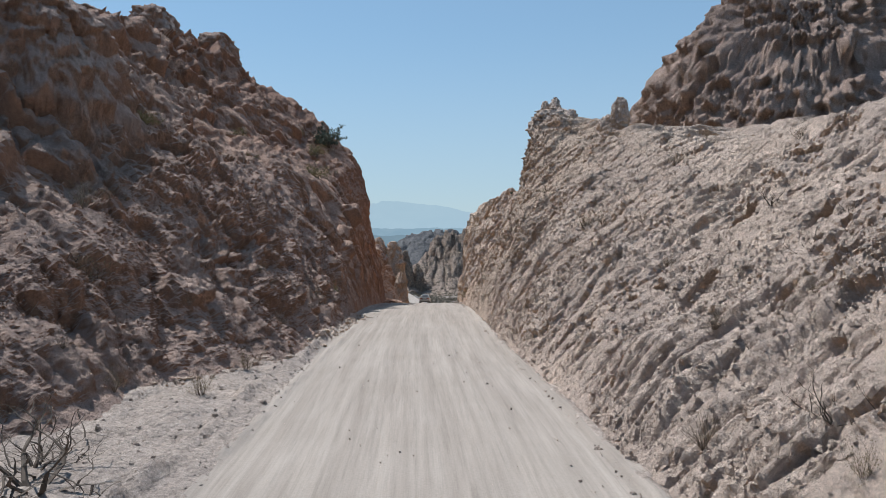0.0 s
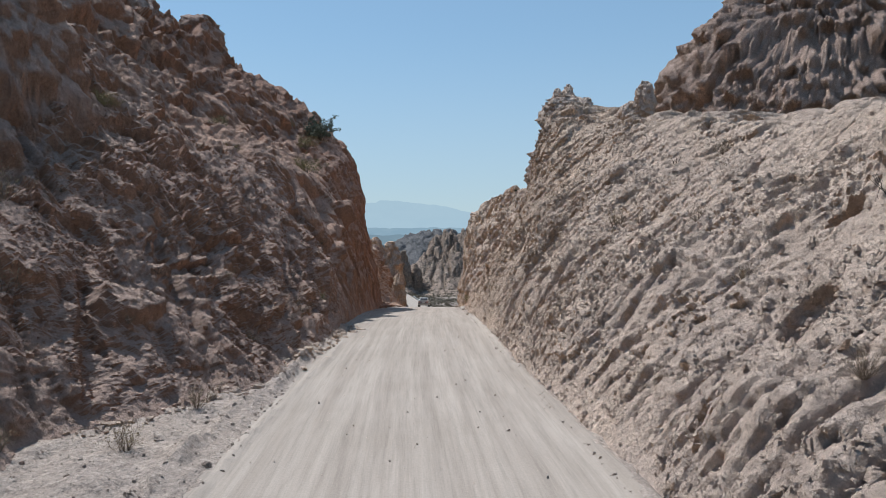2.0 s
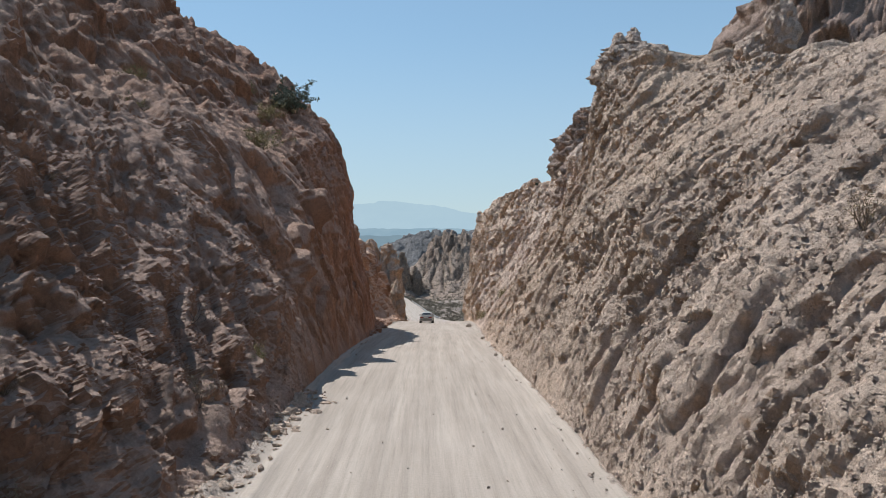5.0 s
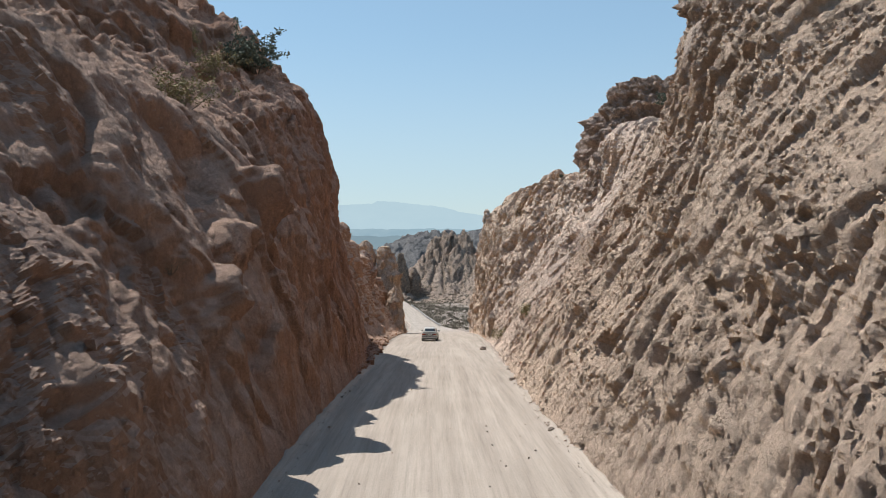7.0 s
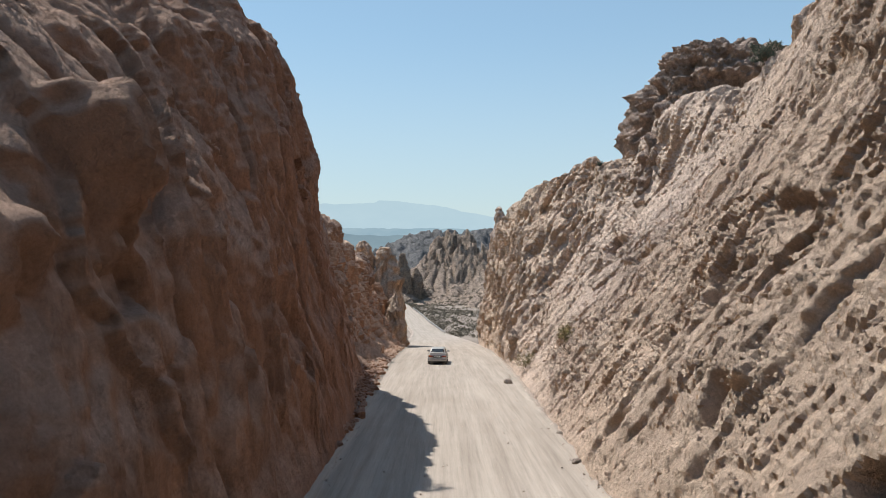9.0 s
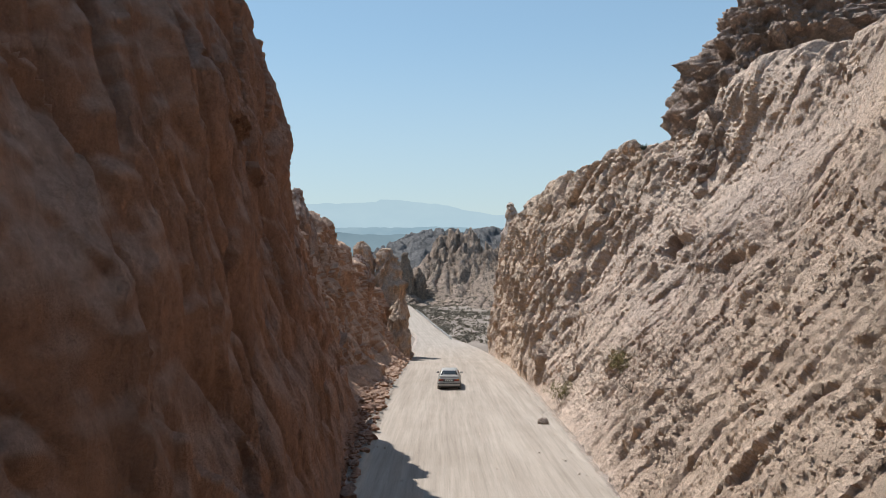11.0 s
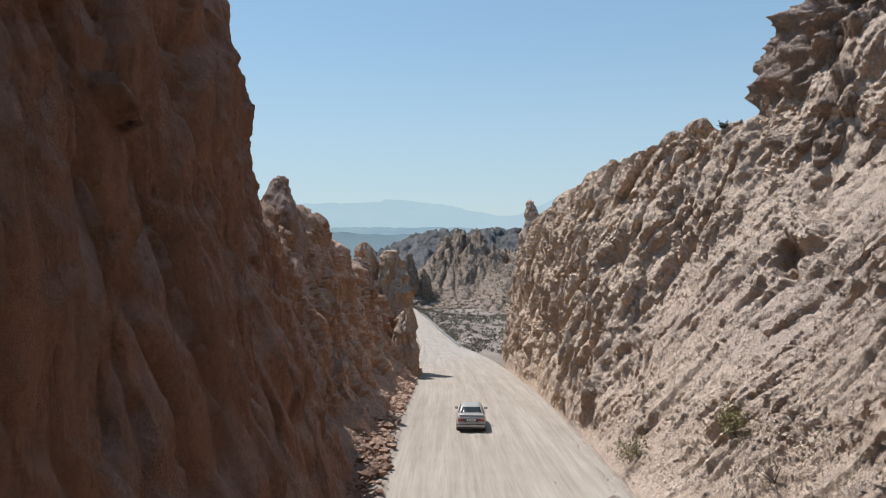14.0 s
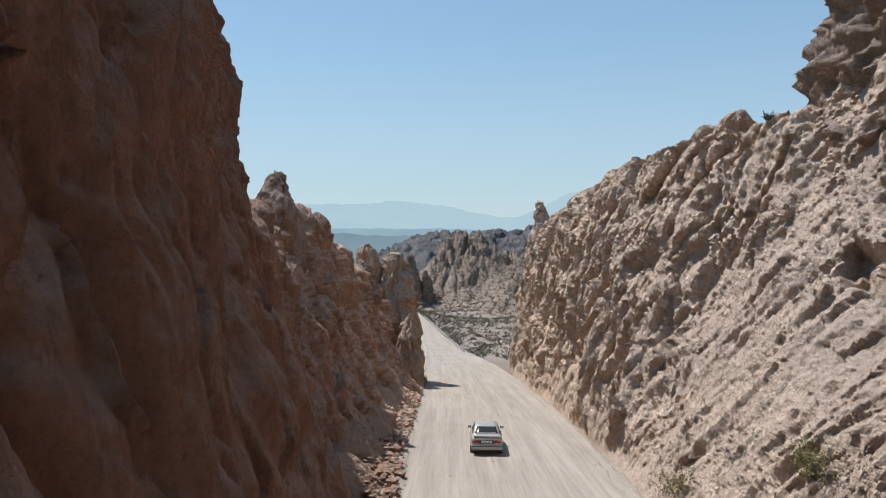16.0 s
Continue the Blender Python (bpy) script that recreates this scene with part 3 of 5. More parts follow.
def relief_east(P, N, s, t):
    X, Y, Z = P[..., 0], P[..., 1], P[..., 2]
    foot = np.clip(s / 1.2, 0, 1) * (0.25 + 0.75 * np.clip(t / 0.8, 0, 1))
    slope = np.clip((58 - Y) / 12, 0, 1)
    knobs = np.clip((Y - 104) / 8, 0, 1)
    mid = (1 - slope) * (1 - knobs)
    w1, w2 = 0.8 * fbm(X / 4, Y / 4, Z / 4, 3), 0.8 * fbm(X / 4 + 31, Y / 4, Z / 4, 3)
    washed = 0.40 * fingers(Y, s, 0.5 * w1, 1.55, 0.06, 0, 9.0) + 0.20 * fingers(Y, s, 0.4 * w2, 0.66, 0.08, 1, 6.0)
    beds = 0.20 * rib_set(Y, s, 0.4 * w2, 1.5, 0.42, 1, 0.7, 6.0) + 0.11 * rib_set(Y, s, 0.2 * w2, 0.6, 0.46, 4, 0.75, 3.5)
    cuts = np.clip(0.5 + 1.4 * fbm(X / 9, Y / 9, Z / 9 + 60, 2), 0, 1) * (0.34 * ridged((Y + 0.6 * w1 + 0.25 * s) / 4.4, s / 12.0, 9.0) + 0.20 * ridged((Y + 0.4 * w2 + 0.3 * s) / 1.7, s / 6.0, 11.0) + 0.10 * ridged((Y + 0.3 * w1 + 0.3 * s) / 0.8, s / 2.5, 13.0))
    patch = np.clip(-0.1 + 2.0 * fbm(X / 6, Y / 6, Z / 6 + 40, 2), 0, 1)
    big = softened(facets((X + w1) / 2.3, (Y + w2) / 2.3, Z / 2.3), 0.8)
    small = facets((X + 0.4 * w2) / 0.8, (Y + 0.4 * w1) / 0.8, Z / 0.9)
    tiny = facets((X + 0.4 * w2) / 0.38, (Y + 0.4 * w1) / 0.38, Z / 0.4)
    slab = softened(facets((X + 1.5 * w1) / 5.5, (Y + 1.5 * w2 + 0.3 * s) / 4.2, Z / 6.0), 3.0)
    knots = billow((X + w2) / 1.6, (Y + w1) / 1.6, Z / 1.6, 3)
    d = 0.6 * fbm(X / 7, Y / 7, Z / 7, 3) + 0.11 * fbm(X / 2.6, Y / 2.6, Z / 2.6 + 7, 2)
    d *= 1 - 0.35 * mid
    d += slope * (washed + 0.55 * cuts + 0.12 * slabs(Y, s, w1, 2.2, 5.0, 0.12, 11, 0.3) + 0.10 * slabs(Y, s, w2, 0.8, 2.2, 0.12, 13, 0.1)
                  + patch * (0.12 * big + 0.13 * small + 0.09 * tiny) + 0.05 * knots + 0.03 * tiny - 0.3 * hollows(X + 2 * w1, Y + 0.16 * s + w2, Z, 1.3, 0.6))
    d += mid * (1.15 * beds + 0.5 * cuts + 0.2 * slab + 0.18 * slabs(Y, s, w1, 2.4, 6.5, 0.5, 15, 0.3) + 0.12 * slabs(Y, s, w2, 0.8, 2.8, 0.5, 17, 0.1)
                + patch * (0.14 * big + 0.18 * small + 0.10 * tiny) + 0.05 * knots + 0.04 * tiny - 0.2 * hollows(X + 2 * w1, Y + w2, Z, 1.7, 0.64))
    d += knobs * (0.5 * ridged((Y + w1) / 2.1, s / 9.0) + 0.26 * ridged((Y + w2) / 0.85, s / 4.0, 4.0) + 0.6 * slab + 0.28 * slabs(Y, s, w1, 1.5, 5.0, 0.1, 19, 0.2) + 0.17 * slabs(Y, s, w2, 0.6, 2.2, 0.1, 21, 0.1)
                  + 0.3 * billow((X + w1) / 1.7, (Y + w2) / 1.5, Z / 4.2, 3) + 0.06 * small + 0.03 * tiny + np.clip(t - 4.0, 0, 1) * (0.8 * softened(facets((X + w1) / 2, (Y + w2) / 1.9, Z / 9), 2.0) + 0.6 * ridged((Y + w2) / 2.2, 4.0)))
    d = d * (1 - 0.6 * band(Y, 74, 100, 8) * band(t, 3.2, 4.9, 0.5))
    d += 0.09 * fbm(X / 0.7, Y / 0.7, Z / 0.7, 4, 0.7)
    d += 1.0 * np.clip(t - 4.2, 0, 1) * softened(facets((X + w1) / 3, (Y + w2) / 2.5, Z / 6), 1.5)
    return d * foot + marks(P, EAST_MARKS) + marks(P, EAST_CRACKS)


# the western side: a loose slope, the cliff, and the ragged end at the bend
WEST_SLOPE = [
    (-40, ((-5.2, -1.9), (-8, -0.9), (-11, 1.4), (-15, 4.4), (-19, 8), (-26, 13), (-36, 20))),
    (14, ((-5.0, -2.5), (-10.4, -1.7), (-12.8, -0.2), (-16, 2.2), (-20, 5), (-26, 10), (-34, 17))),
    (23, ((-5.1, -2.5), (-9.8, -1.5), (-11.8, 0.0), (-14.8, 2.3), (-18.5, 4.6), (-25, 11), (-32, 18.5))),
    (29, ((-5.2, -2.5), (-7.9, -1.4), (-9.5, 0.2), (-12.6, 2.9), (-16.8, 4.8), (-23.5, 11.5), (-31, 19))),
    (36, ((-5.5, -2.5), (-6.9, -1.5), (-8.8, 1.4), (-10.9, 4.3), (-15.2, 6.0), (-22.5, 12), (-30, 19.5))),
    (44, ((-5.7, -2.7), (-7.0, -0.4), (-8.3, 1.9), (-11.4, 6.0), (-15.8, 8.2), (-23.5, 14), (-29.5, 20.3))),
]
WEST_CLIFF = [
    (51, ((-6.0, -2.8), (-7.1, 1.6), (-8.6, 3.7), (-12.2, 7.8), (-18.0, 9.8), (-24.5, 15.5), (-29, 21))),
    (64, ((-6.1, -3.8), (-7.0, -0.2), (-8.2, 5.2), (-10.2, 8.2), (-16.5, 11.5), (-24, 17), (-27, 22))),
    (74, ((-6.1, -4.8), (-7.4, 0.6), (-8.3, 6), (-9.6, 9.8), (-14, 12.2), (-23.5, 20.5), (-26, 23.5))),
    (82, ((-6.2, -5.6), (-7.9, 1), (-8.8, 6.5), (-9.6, 11.5), (-11.4, 14.2), (-17.5, 17.3), (-25, 23))),
    (88, ((-6.9, -6.2), (-8.4, 0), (-9.3, 4.5), (-10.0, 9), (-11.6, 12), (-16, 14.5), (-22, 17))),
    (94, ((-7.2, -6.9), (-8.8, -2), (-9.7, 1.5), (-10.3, 5), (-10.9, 8.4), (-13, 11.5), (-20, 14))),
]
WEST_BEND = [
    (100, ((-7.2, -7.6), (-9.6, -5.2), (-10.6, -1.5), (-11.5, 2), (-12.3, 4.2), (-14, 4.6), (-22, 3))),
    (112, ((-7.2, -9), (-9.6, -6.4), (-11.2, -3), (-12.2, 1), (-13, 3.7), (-14, 4), (-22, 0))),
    (130, ((-7.1, -11.2), (-9.6, -8.8), (-11.6, -5), (-12.8, -1), (-13.6, 1.8), (-15, 2.2), (-26, -6))),
    (150, ((-7.2, -14), (-8.8, -12.4), (-10.2, -10), (-11.2, -7), (-12, -4.2), (-14, -4.5), (-26, -13))),
    (160, ((-7.8, -15.6), (-8.8, -14.8), (-10, -14), (-12, -12.5), (-14, -12), (-17, -13), (-28, -18))),
    (174, ((-8.2, -17.5), (-9.2, -17), (-11, -16.5), (-14, -16), (-17, -17), (-20, -19), (-34, -26))),
]
# the eastern side: a washed slope, the steep face, the hollow behind it, and the fluted end
EAST_SLOPE = [
    (-40, ((4.6, -2.0), (6.2, -0.6), (8.5, 1.8), (11.5, 4.4), (15, 7), (22, 7.6), (45, 6))),
    (10, ((4.4, -2.0), (6.0, -0.4), (8.4, 2.0), (11, 4.4), (15, 7.4), (22, 7.8), (45, 6))),
    (21, ((3.9, -2.1), (6.0, 0.2), (8.6, 2.3), (11.0, 4.3), (15, 7.8), (21, 8.2), (45, 6))),
    (35, ((3.0, -2.3), (4.6, 0.4), (7.2, 3.4), (11, 5.6), (15.2, 8.3), (21, 8.6), (45, 7))),
    (45, ((2.6, -2.7), (4.4, 0.7), (6.0, 3.6), (8.3, 6.3), (12.5, 9.3), (16, 9.9), (45, 8))),
    (52, ((2.4, -3), (3.8, 1.6), (5.5, 5.0), (8.0, 7.4), (10.8, 9.9), (13.6, 10.6), (45, 8))),
]
EAST_FACE = [
    (58, ((2.1, -3.4), (3.6, 0.7), (5.8, 4.6), (7.3, 8.0), (8.9, 11.0), (12.5, 11.8), (45, 9))),
    (64, ((1.9, -3.9), (3.8, 0.2), (6, 3.6), (7.7, 8.2), (8.7, 12.6), (10.6, 13.5), (45, 9))),
    (67.5, ((1.9, -4.2), (3.8, -0.4), (6, 3.2), (7.9, 7.4), (8.9, 12.8), (10.8, 13.9), (42, 9))),
    (73, ((1.9, -4.7), (3.8, -1.2), (5.9, 2.3), (8.1, 5.4), (10.8, 10.8), (12.6, 14.0), (40, 9))),
    (81, ((2.1, -5.6), (4.2, -2.5), (6.3, 0.8), (8.6, 4.2), (11.4, 9.4), (14, 14.0), (40, 9))),
    (92, ((2.5, -6.8), (5.0, -3.7), (7.4, -0.8), (10.0, 2.6), (14.2, 7.6), (16.5, 13), (45, 9))),
]
EAST_END = [
    (102, ((2.8, -7.8), (4.5, -5.4), (6.4, -2.8), (9.6, 1.6), (12.4, 6.6), (13.6, 13.0), (40, 8))),
    (108, ((3.2, -8.5), (4.7, -6), (7.3, -1), (9.0, 1.8), (10.5, 5.5), (12.4, 9.0), (40, 8))),
    (116, ((3.4, -9.5), (4.2, -4), (5.4, 1), (6.8, 4), (9.2, 8.6), (11, 9.3), (38, 4))),
    (124, ((3.5, -10.5), (4.2, -5), (4.8, 0), (5.8, 4), (7.3, 7.7), (9.5, 8.7), (36, 0))),
    (133, ((3.5, -11.7), (4.2, -6), (4.6, -1), (5.4, 3.5), (6.6, 6.6), (9, 7.0), (36, -2))),
    (150, ((3.5, -14), (4.2, -9), (4.8, -4), (5.4, 1), (6.2, 4.2), (8, 4.5), (34, -6))),
]
EAST_TAIL = [
    (165, ((3.9, -16), (4.6, -11), (5.2, -6), (5.8, -1), (6.6, 3.2), (8, 3.5), (32, -10))),
    (182, ((4.8, -18.5), (5.4, -14), (6, -9), (6.6, -4), (7.4, 0), (9, 1), (30, -16))),
    (191, ((6.5, -20), (8, -18.5), (10, -16), (12, -14), (14, -14), (17, -16), (30, -24))),
]
near_y = np.concatenate([np.arange(-40, 4, 1.2), np.arange(4, 12, 0.25), np.arange(12, 96, 0.1), np.arange(96, 126, 0.16)])
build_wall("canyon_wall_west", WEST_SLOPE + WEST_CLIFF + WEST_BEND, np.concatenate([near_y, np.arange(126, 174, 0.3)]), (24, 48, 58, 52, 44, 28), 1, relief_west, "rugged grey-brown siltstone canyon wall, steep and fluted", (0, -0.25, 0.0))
build_wall("canyon_wall_east", EAST_SLOPE + EAST_FACE + EAST_END + EAST_TAIL, np.concatenate([near_y, np.arange(126, 191, 0.3)]), (38, 48, 54, 50, 44, 24), -1, relief_east, "pale fluted siltstone canyon wall with knobbly crest", (0, -0.55, -0.1))


# ---- free-standing rock forms ----
def rock_form(name, centre, radii, label, lean=(0, 0), power=2.6, seed=0.0, rough=(0.18, 0.10, 0.03), detail=90, mat=None, taper=0.5, category="rock", kind="", face=None, smooth=True, grainsize=3.2):
    """A closed, weathered rock: a squared dome that tapers upward, with grooves and lumps. centre is the middle of its base."""
    nu, nv = detail * 2, detail
    turnaround = np.linspace(-1, 1, nu, endpoint=False)
    th = np.pi * (turnaround + 1) if face is None else face + np.pi * np.sign(turnaround) * np.abs(turnaround) ** 1.5
    ph = np.linspace(0, np.pi, nv)
    T, F = np.meshgrid(th, ph)
    def sq(v):
        return np.sign(v) * np.abs(v) ** (2 / power)
    x, y, z = sq(np.sin(F)) * sq(np.cos(T)), sq(np.sin(F)) * sq(np.sin(T)), sq(np.cos(F))
    h = (z + 1) / 2
    narrow = 1 - taper * h ** 1.3
    rx, ry, rz = radii
    Pn = np.stack([x * rx * narrow, y * ry * narrow, h * rz], -1)
    small = min(rx, ry)
    w = Pn + seed * 17.3
    a, b, c = w[..., 0], w[..., 1], w[..., 2]
    g = min(small * 0.55, grainsize)
    d = rough[0] * small * 1.4 * fbm(a / small / 1.2, b / small / 1.2, c / small / 1.8, 3)
    d += rough[1] * g * 2.6 * facets(a / g, b / g, c / g) + rough[1] * g * 1.4 * facets(a / g * 2.3, b / g * 2.3, c / g * 2.2) + rough[1] * g * 0.7 * facets(a / g * 4.9, b / g * 4.9, c / g * 4.2) + rough[1] * g * 0.3 * facets(a / g * 9, b / g * 9, c / g * 8) + rough[1] * g * 0.25 * ridged(np.arctan2(y, x) * small / g * 0.9 + fbm(a / g / 2, b / g / 2, c / g / 2, 2), c / g / 3, seed)
    d += rough[2] * g * 5 * fbm(a / g * 2.2, b / g * 2.2, c / g * 2.2, 4, 0.6)
    out = np.stack([x / rx, y / ry, 0.6 * z / rz], -1)
    out /= np.linalg.norm(out, axis=-1, keepdims=True) + 1e-9
    fade = np.sin(F) ** 0.3
    Pn = Pn + out * (d * fade)[..., None]
    Pn[..., 0] += lean[0] * h
    Pn[..., 1] += lean[1] * h
    Pn = np.concatenate([Pn, Pn[:, :1]], 1)
    ob = new(name, mesh_grid(name, Pn, flip=True, smooth=smooth))
    ob.location = centre
    ob.data.materials.append(mat or ROCK)
    return tagged(ob, label, category, kind=kind)


rock_form("rock_buttress", (-22.2, 38.2, 1.5), (6.4, 6.0, 15.6), "tall brown sandstone buttress standing above the slope", taper=0.45, power=3, mat=ROCK_WEST, seed=1, rough=(0.08, 0.035, 0.03), detail=150, face=radians(-60))
rock_form("rock_massif", (53.5, 102, -2), (31.5, 28, 52), "massive brown rock massif behind the pale slope", taper=0.84, power=3, seed=2, rough=(0.14, 0.10, 0.055), detail=260, mat=ROCK_BROWN, face=radians(222), grainsize=4.2)
rock_form("rock_peak", (10.4, 66.2, 6.5), (2.3, 2.6, 8.2), "jagged pale rock peak on the canyon rim", taper=0.32, power=4, seed=3, detail=90)
rock_form("rock_shoulder", (13.2, 61.5, 5.5), (3.6, 3.4, 7.2), "broken pale rock shoulder below the rim peak", taper=0.4, power=3.4, seed=33, detail=90)
rock_form("rock_outcrop", (13.3, 55.2, 7.0), (1.7, 1.6, 5.4), "pale rock outcrop on the canyon rim", taper=0.45, seed=4, detail=60, power=3)
rock_form("rock_stump", (13.6, 54.2, 11.0), (0.72, 0.8, 2.6), "small rounded rock knob on the rim outcrop", taper=0.2, seed=44, detail=40)
rock_form("rock_tower", (20.3, 105.9, 2), (8.5, 6.5, 15.8), "broad knobbly rock tower on the canyon rim", taper=0.19, power=3.0, seed=5, rough=(0.12, 0.05, 0.07), detail=190, mat=ROCK_TOWER, face=radians(240))
for k, (x, y, z, rx, rz) in enumerate(((9.7, 66.2, 10.5, 0.9, 5.0), (10.7, 66.6, 11.0, 0.8, 4.9), (12.0, 65.5, 10.0, 1.0, 4.6))):
    rock_form("rock_spire", (x, y, z), (rx, rx * 1.2, rz), "pale jagged point of rock on the rim peak", taper=0.6, power=3, seed=71 + k, detail=40)
rock_form("rock_spire", (7.2, 166, -1), (1.5, 1.8, 8.2), "thin rock spike at the end of the canyon wall", taper=0.7, seed=6, detail=50)
rock_form("rock_spire", (-14.3, 113, -2), (2.2, 2.6, 8.5), "pointed brown rock spire on the canyon rim", power=3, taper=0.72, seed=7, mat=ROCK_WEST, rough=(0.10, 0.05, 0.02), detail=60)
for k, (x, y, z, rx, ry, rz) in enumerate(((-14.4, 132, -1.5, 2.0, 2.6, 3.4), (-13.0, 141, -4, 2.0, 2.4, 4.3), (-13.9, 152, -14, 3.2, 3.4, 15.6), (-10.5, 152, -15.5, 3.2, 3.4, 16.0))):
    # the far pair takes the lit tan copy
    rock_form("rock_pinnacle", (x, y, z), (rx, ry, rz), "weathered brown rock pinnacle on the canyon rim", taper=0.66, power=3, seed=11 + k, mat=ROCK_TAN if y > 145 else ROCK_WEST, rough=(0.16, 0.09, 0.03), detail=56)
for k, (x, y, z, rx, ry, rz) in enumerate(((-25.2, 80, 14.5, 2.6, 4.0, 10.8), (-30.6, 76, 16, 3.4, 4, 11.0), (-32.5, 66, 15, 4.5, 4, 9.0), (-21.3, 83, 13, 1.8, 2.4, 6.3), (-17.0, 82, 11, 1.5, 2.2, 5.3))):
    rock_form("rock_block", (x, y, z), (rx, ry, rz), "blocky brown rock standing on the canyon crest", taper=0.34, power=4, seed=21 + k, mat=ROCK_WEST, rough=(0.16, 0.07, 0.03), detail=56)
rock_form("rock_cone", (-8.7, 146.5, -14.8), (2.0, 2.4, 9.4), "pale cone of rock beside the road bend", taper=0.8, seed=9, detail=60, mat=ROCK_TAN)


# ---- far hills and mountains ----
def hill(name, xs, ys, height, mat, label, category="hill", kind=""):
    X, Y = np.meshgrid(xs, ys)
    ob = new(name, mesh_grid(name, np.stack([X, Y, height(X, Y)], -1)))
    ob.data.materials.append(mat)
    return tagged(ob, label, category, kind=kind)


def bell(x, y, cx, cy, rx, ry):
    return np.exp(-((x - cx) / rx) ** 2 - ((y - cy) / ry) ** 2)


def spikes(x, y, k):
    """Sharp peaks and ridges, 0 to 1."""
    return np.clip(1 - 2.2 * np.abs(pnoise(x, y, k)), 0, 1) ** 1.6


def pinnacle_hill(x, y):
    body = 36 * bell(x, y, 8, 560, 27, 50) + 24 * bell(x, y, 52, 530, 34, 70) + 12 * bell(x, y, -22, 520, 26, 60) + 14 * bell(x, y, 34, 420, 40, 60)
    wx, wy = x + 3 * fbm(x / 9, y / 9, 1.0, 2), y + 3 * fbm(x / 9, y / 9, 6.0, 2)
    crag = 8 * facets(wx / 13, wy / 13, 0.5) + 4.5 * facets(wx / 5.5, wy / 5.5, 1.5) + 2 * facets(wx / 2.6, wy / 2.6, 2.5)
    gully = 4.5 * ridged(x / 12 + 0.5 * fbm(x / 30, y / 30), y / 40) + 1.6 * fbm(x / 7, y / 7, 3.0, 4, 0.6)
    high = np.clip((body - 16) / 14, 0, 1)
    return -48 + body + crag * high + gully * np.clip(body / 18, 0, 1) * (1 - 0.5 * high)


hill("rocky_hill", np.linspace(-70, 150, 300), np.linspace(330, 640, 320), pinnacle_hill, ROCK_FAR, "brown rocky hill with jagged pinnacles beyond the road", "hill")
for k, (x, y, z, rx, ry, rz) in enumerate(((-25, 470, -46, 6.5, 6, 34), (-17, 474, -46, 6, 6, 25), (-11, 478, -47, 7, 7, 13), (-27, 465, -50, 20, 16, 14))):
    rock_form("rock_pinnacle", (x, y, z), (rx, ry, rz), "dark rock pinnacle standing in the valley", taper=0.7, seed=31 + k, rough=(0.14, 0.07, 0.03), mat=ROCK_FAR, detail=60)


def dark_ridge(x, y):
    top = np.interp(x, [-420, -200, -110, -60, 0, 60, 120, 180, 260, 420], [-95, -75, -42, -20, -10, -8, -12, 2, 14, 26])
    shape = np.exp(-((y - 1500) / 210) ** 2)
    return -110 + (top + 110) * shape + (12 * ridged(x / 34 + 0.6 * fbm(x / 90, y / 90), y / 120) + 9 * spikes(x / 40, y / 40, 2.0) + 6 * fbm(x / 22, y / 22, 0, 4, 0.6)) * shape


hill("dark_ridge", np.linspace(-460, 460, 360), np.linspace(1150, 1700, 200), dark_ridge, RIDGE_ROCK, "dark bare ridge across the valley", "ridge", kind="structure")


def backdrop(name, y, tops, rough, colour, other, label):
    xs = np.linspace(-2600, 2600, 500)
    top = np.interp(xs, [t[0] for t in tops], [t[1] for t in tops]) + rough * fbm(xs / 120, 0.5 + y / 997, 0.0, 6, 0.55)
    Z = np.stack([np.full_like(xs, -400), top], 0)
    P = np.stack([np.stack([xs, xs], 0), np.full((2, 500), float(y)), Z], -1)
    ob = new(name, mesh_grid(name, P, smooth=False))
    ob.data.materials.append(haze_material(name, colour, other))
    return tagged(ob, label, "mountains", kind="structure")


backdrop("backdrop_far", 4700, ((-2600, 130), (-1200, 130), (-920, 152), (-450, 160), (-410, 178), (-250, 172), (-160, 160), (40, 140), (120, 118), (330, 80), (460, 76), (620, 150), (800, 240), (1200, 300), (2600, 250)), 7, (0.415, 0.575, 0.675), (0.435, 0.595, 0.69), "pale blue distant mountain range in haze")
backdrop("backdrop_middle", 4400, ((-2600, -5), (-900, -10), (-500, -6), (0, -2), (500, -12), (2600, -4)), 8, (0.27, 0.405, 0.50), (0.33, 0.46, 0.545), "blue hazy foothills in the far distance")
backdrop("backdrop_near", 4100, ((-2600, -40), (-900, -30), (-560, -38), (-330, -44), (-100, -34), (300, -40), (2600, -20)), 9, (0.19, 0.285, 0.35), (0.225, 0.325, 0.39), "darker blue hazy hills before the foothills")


# ---- things: helpers ----
def part(name, bm, mat, parent, label=""):
    me = bpy.data.meshes.new(name)
    bm.to_mesh(me)
    bm.free()
    me.materials.append(mat)
    ob = new(name, me)
    ob.parent = parent
    return tagged(ob, label)


def thing(name, m, label, category, group=""):
    ob = new(name)
    ob.matrix_world = m
    return tagged(ob, label, category, group)


def box(bm, x0, x1, y0, y1, z0, z1, bevel=0.0):
    r = bmesh.ops.create_cube(bm, size=1, matrix=Matrix.Translation(((x0 + x1) / 2, (y0 + y1) / 2, (z0 + z1) / 2)) @ Matrix.Diagonal((x1 - x0, y1 - y0, z1 - z0, 1)))
    if bevel:
        edges = list({e for v in r["verts"] for e in v.link_edges})
        bmesh.ops.bevel(bm, geom=edges, offset=bevel, segments=2, affect="EDGES", profile=0.5)
    return bm


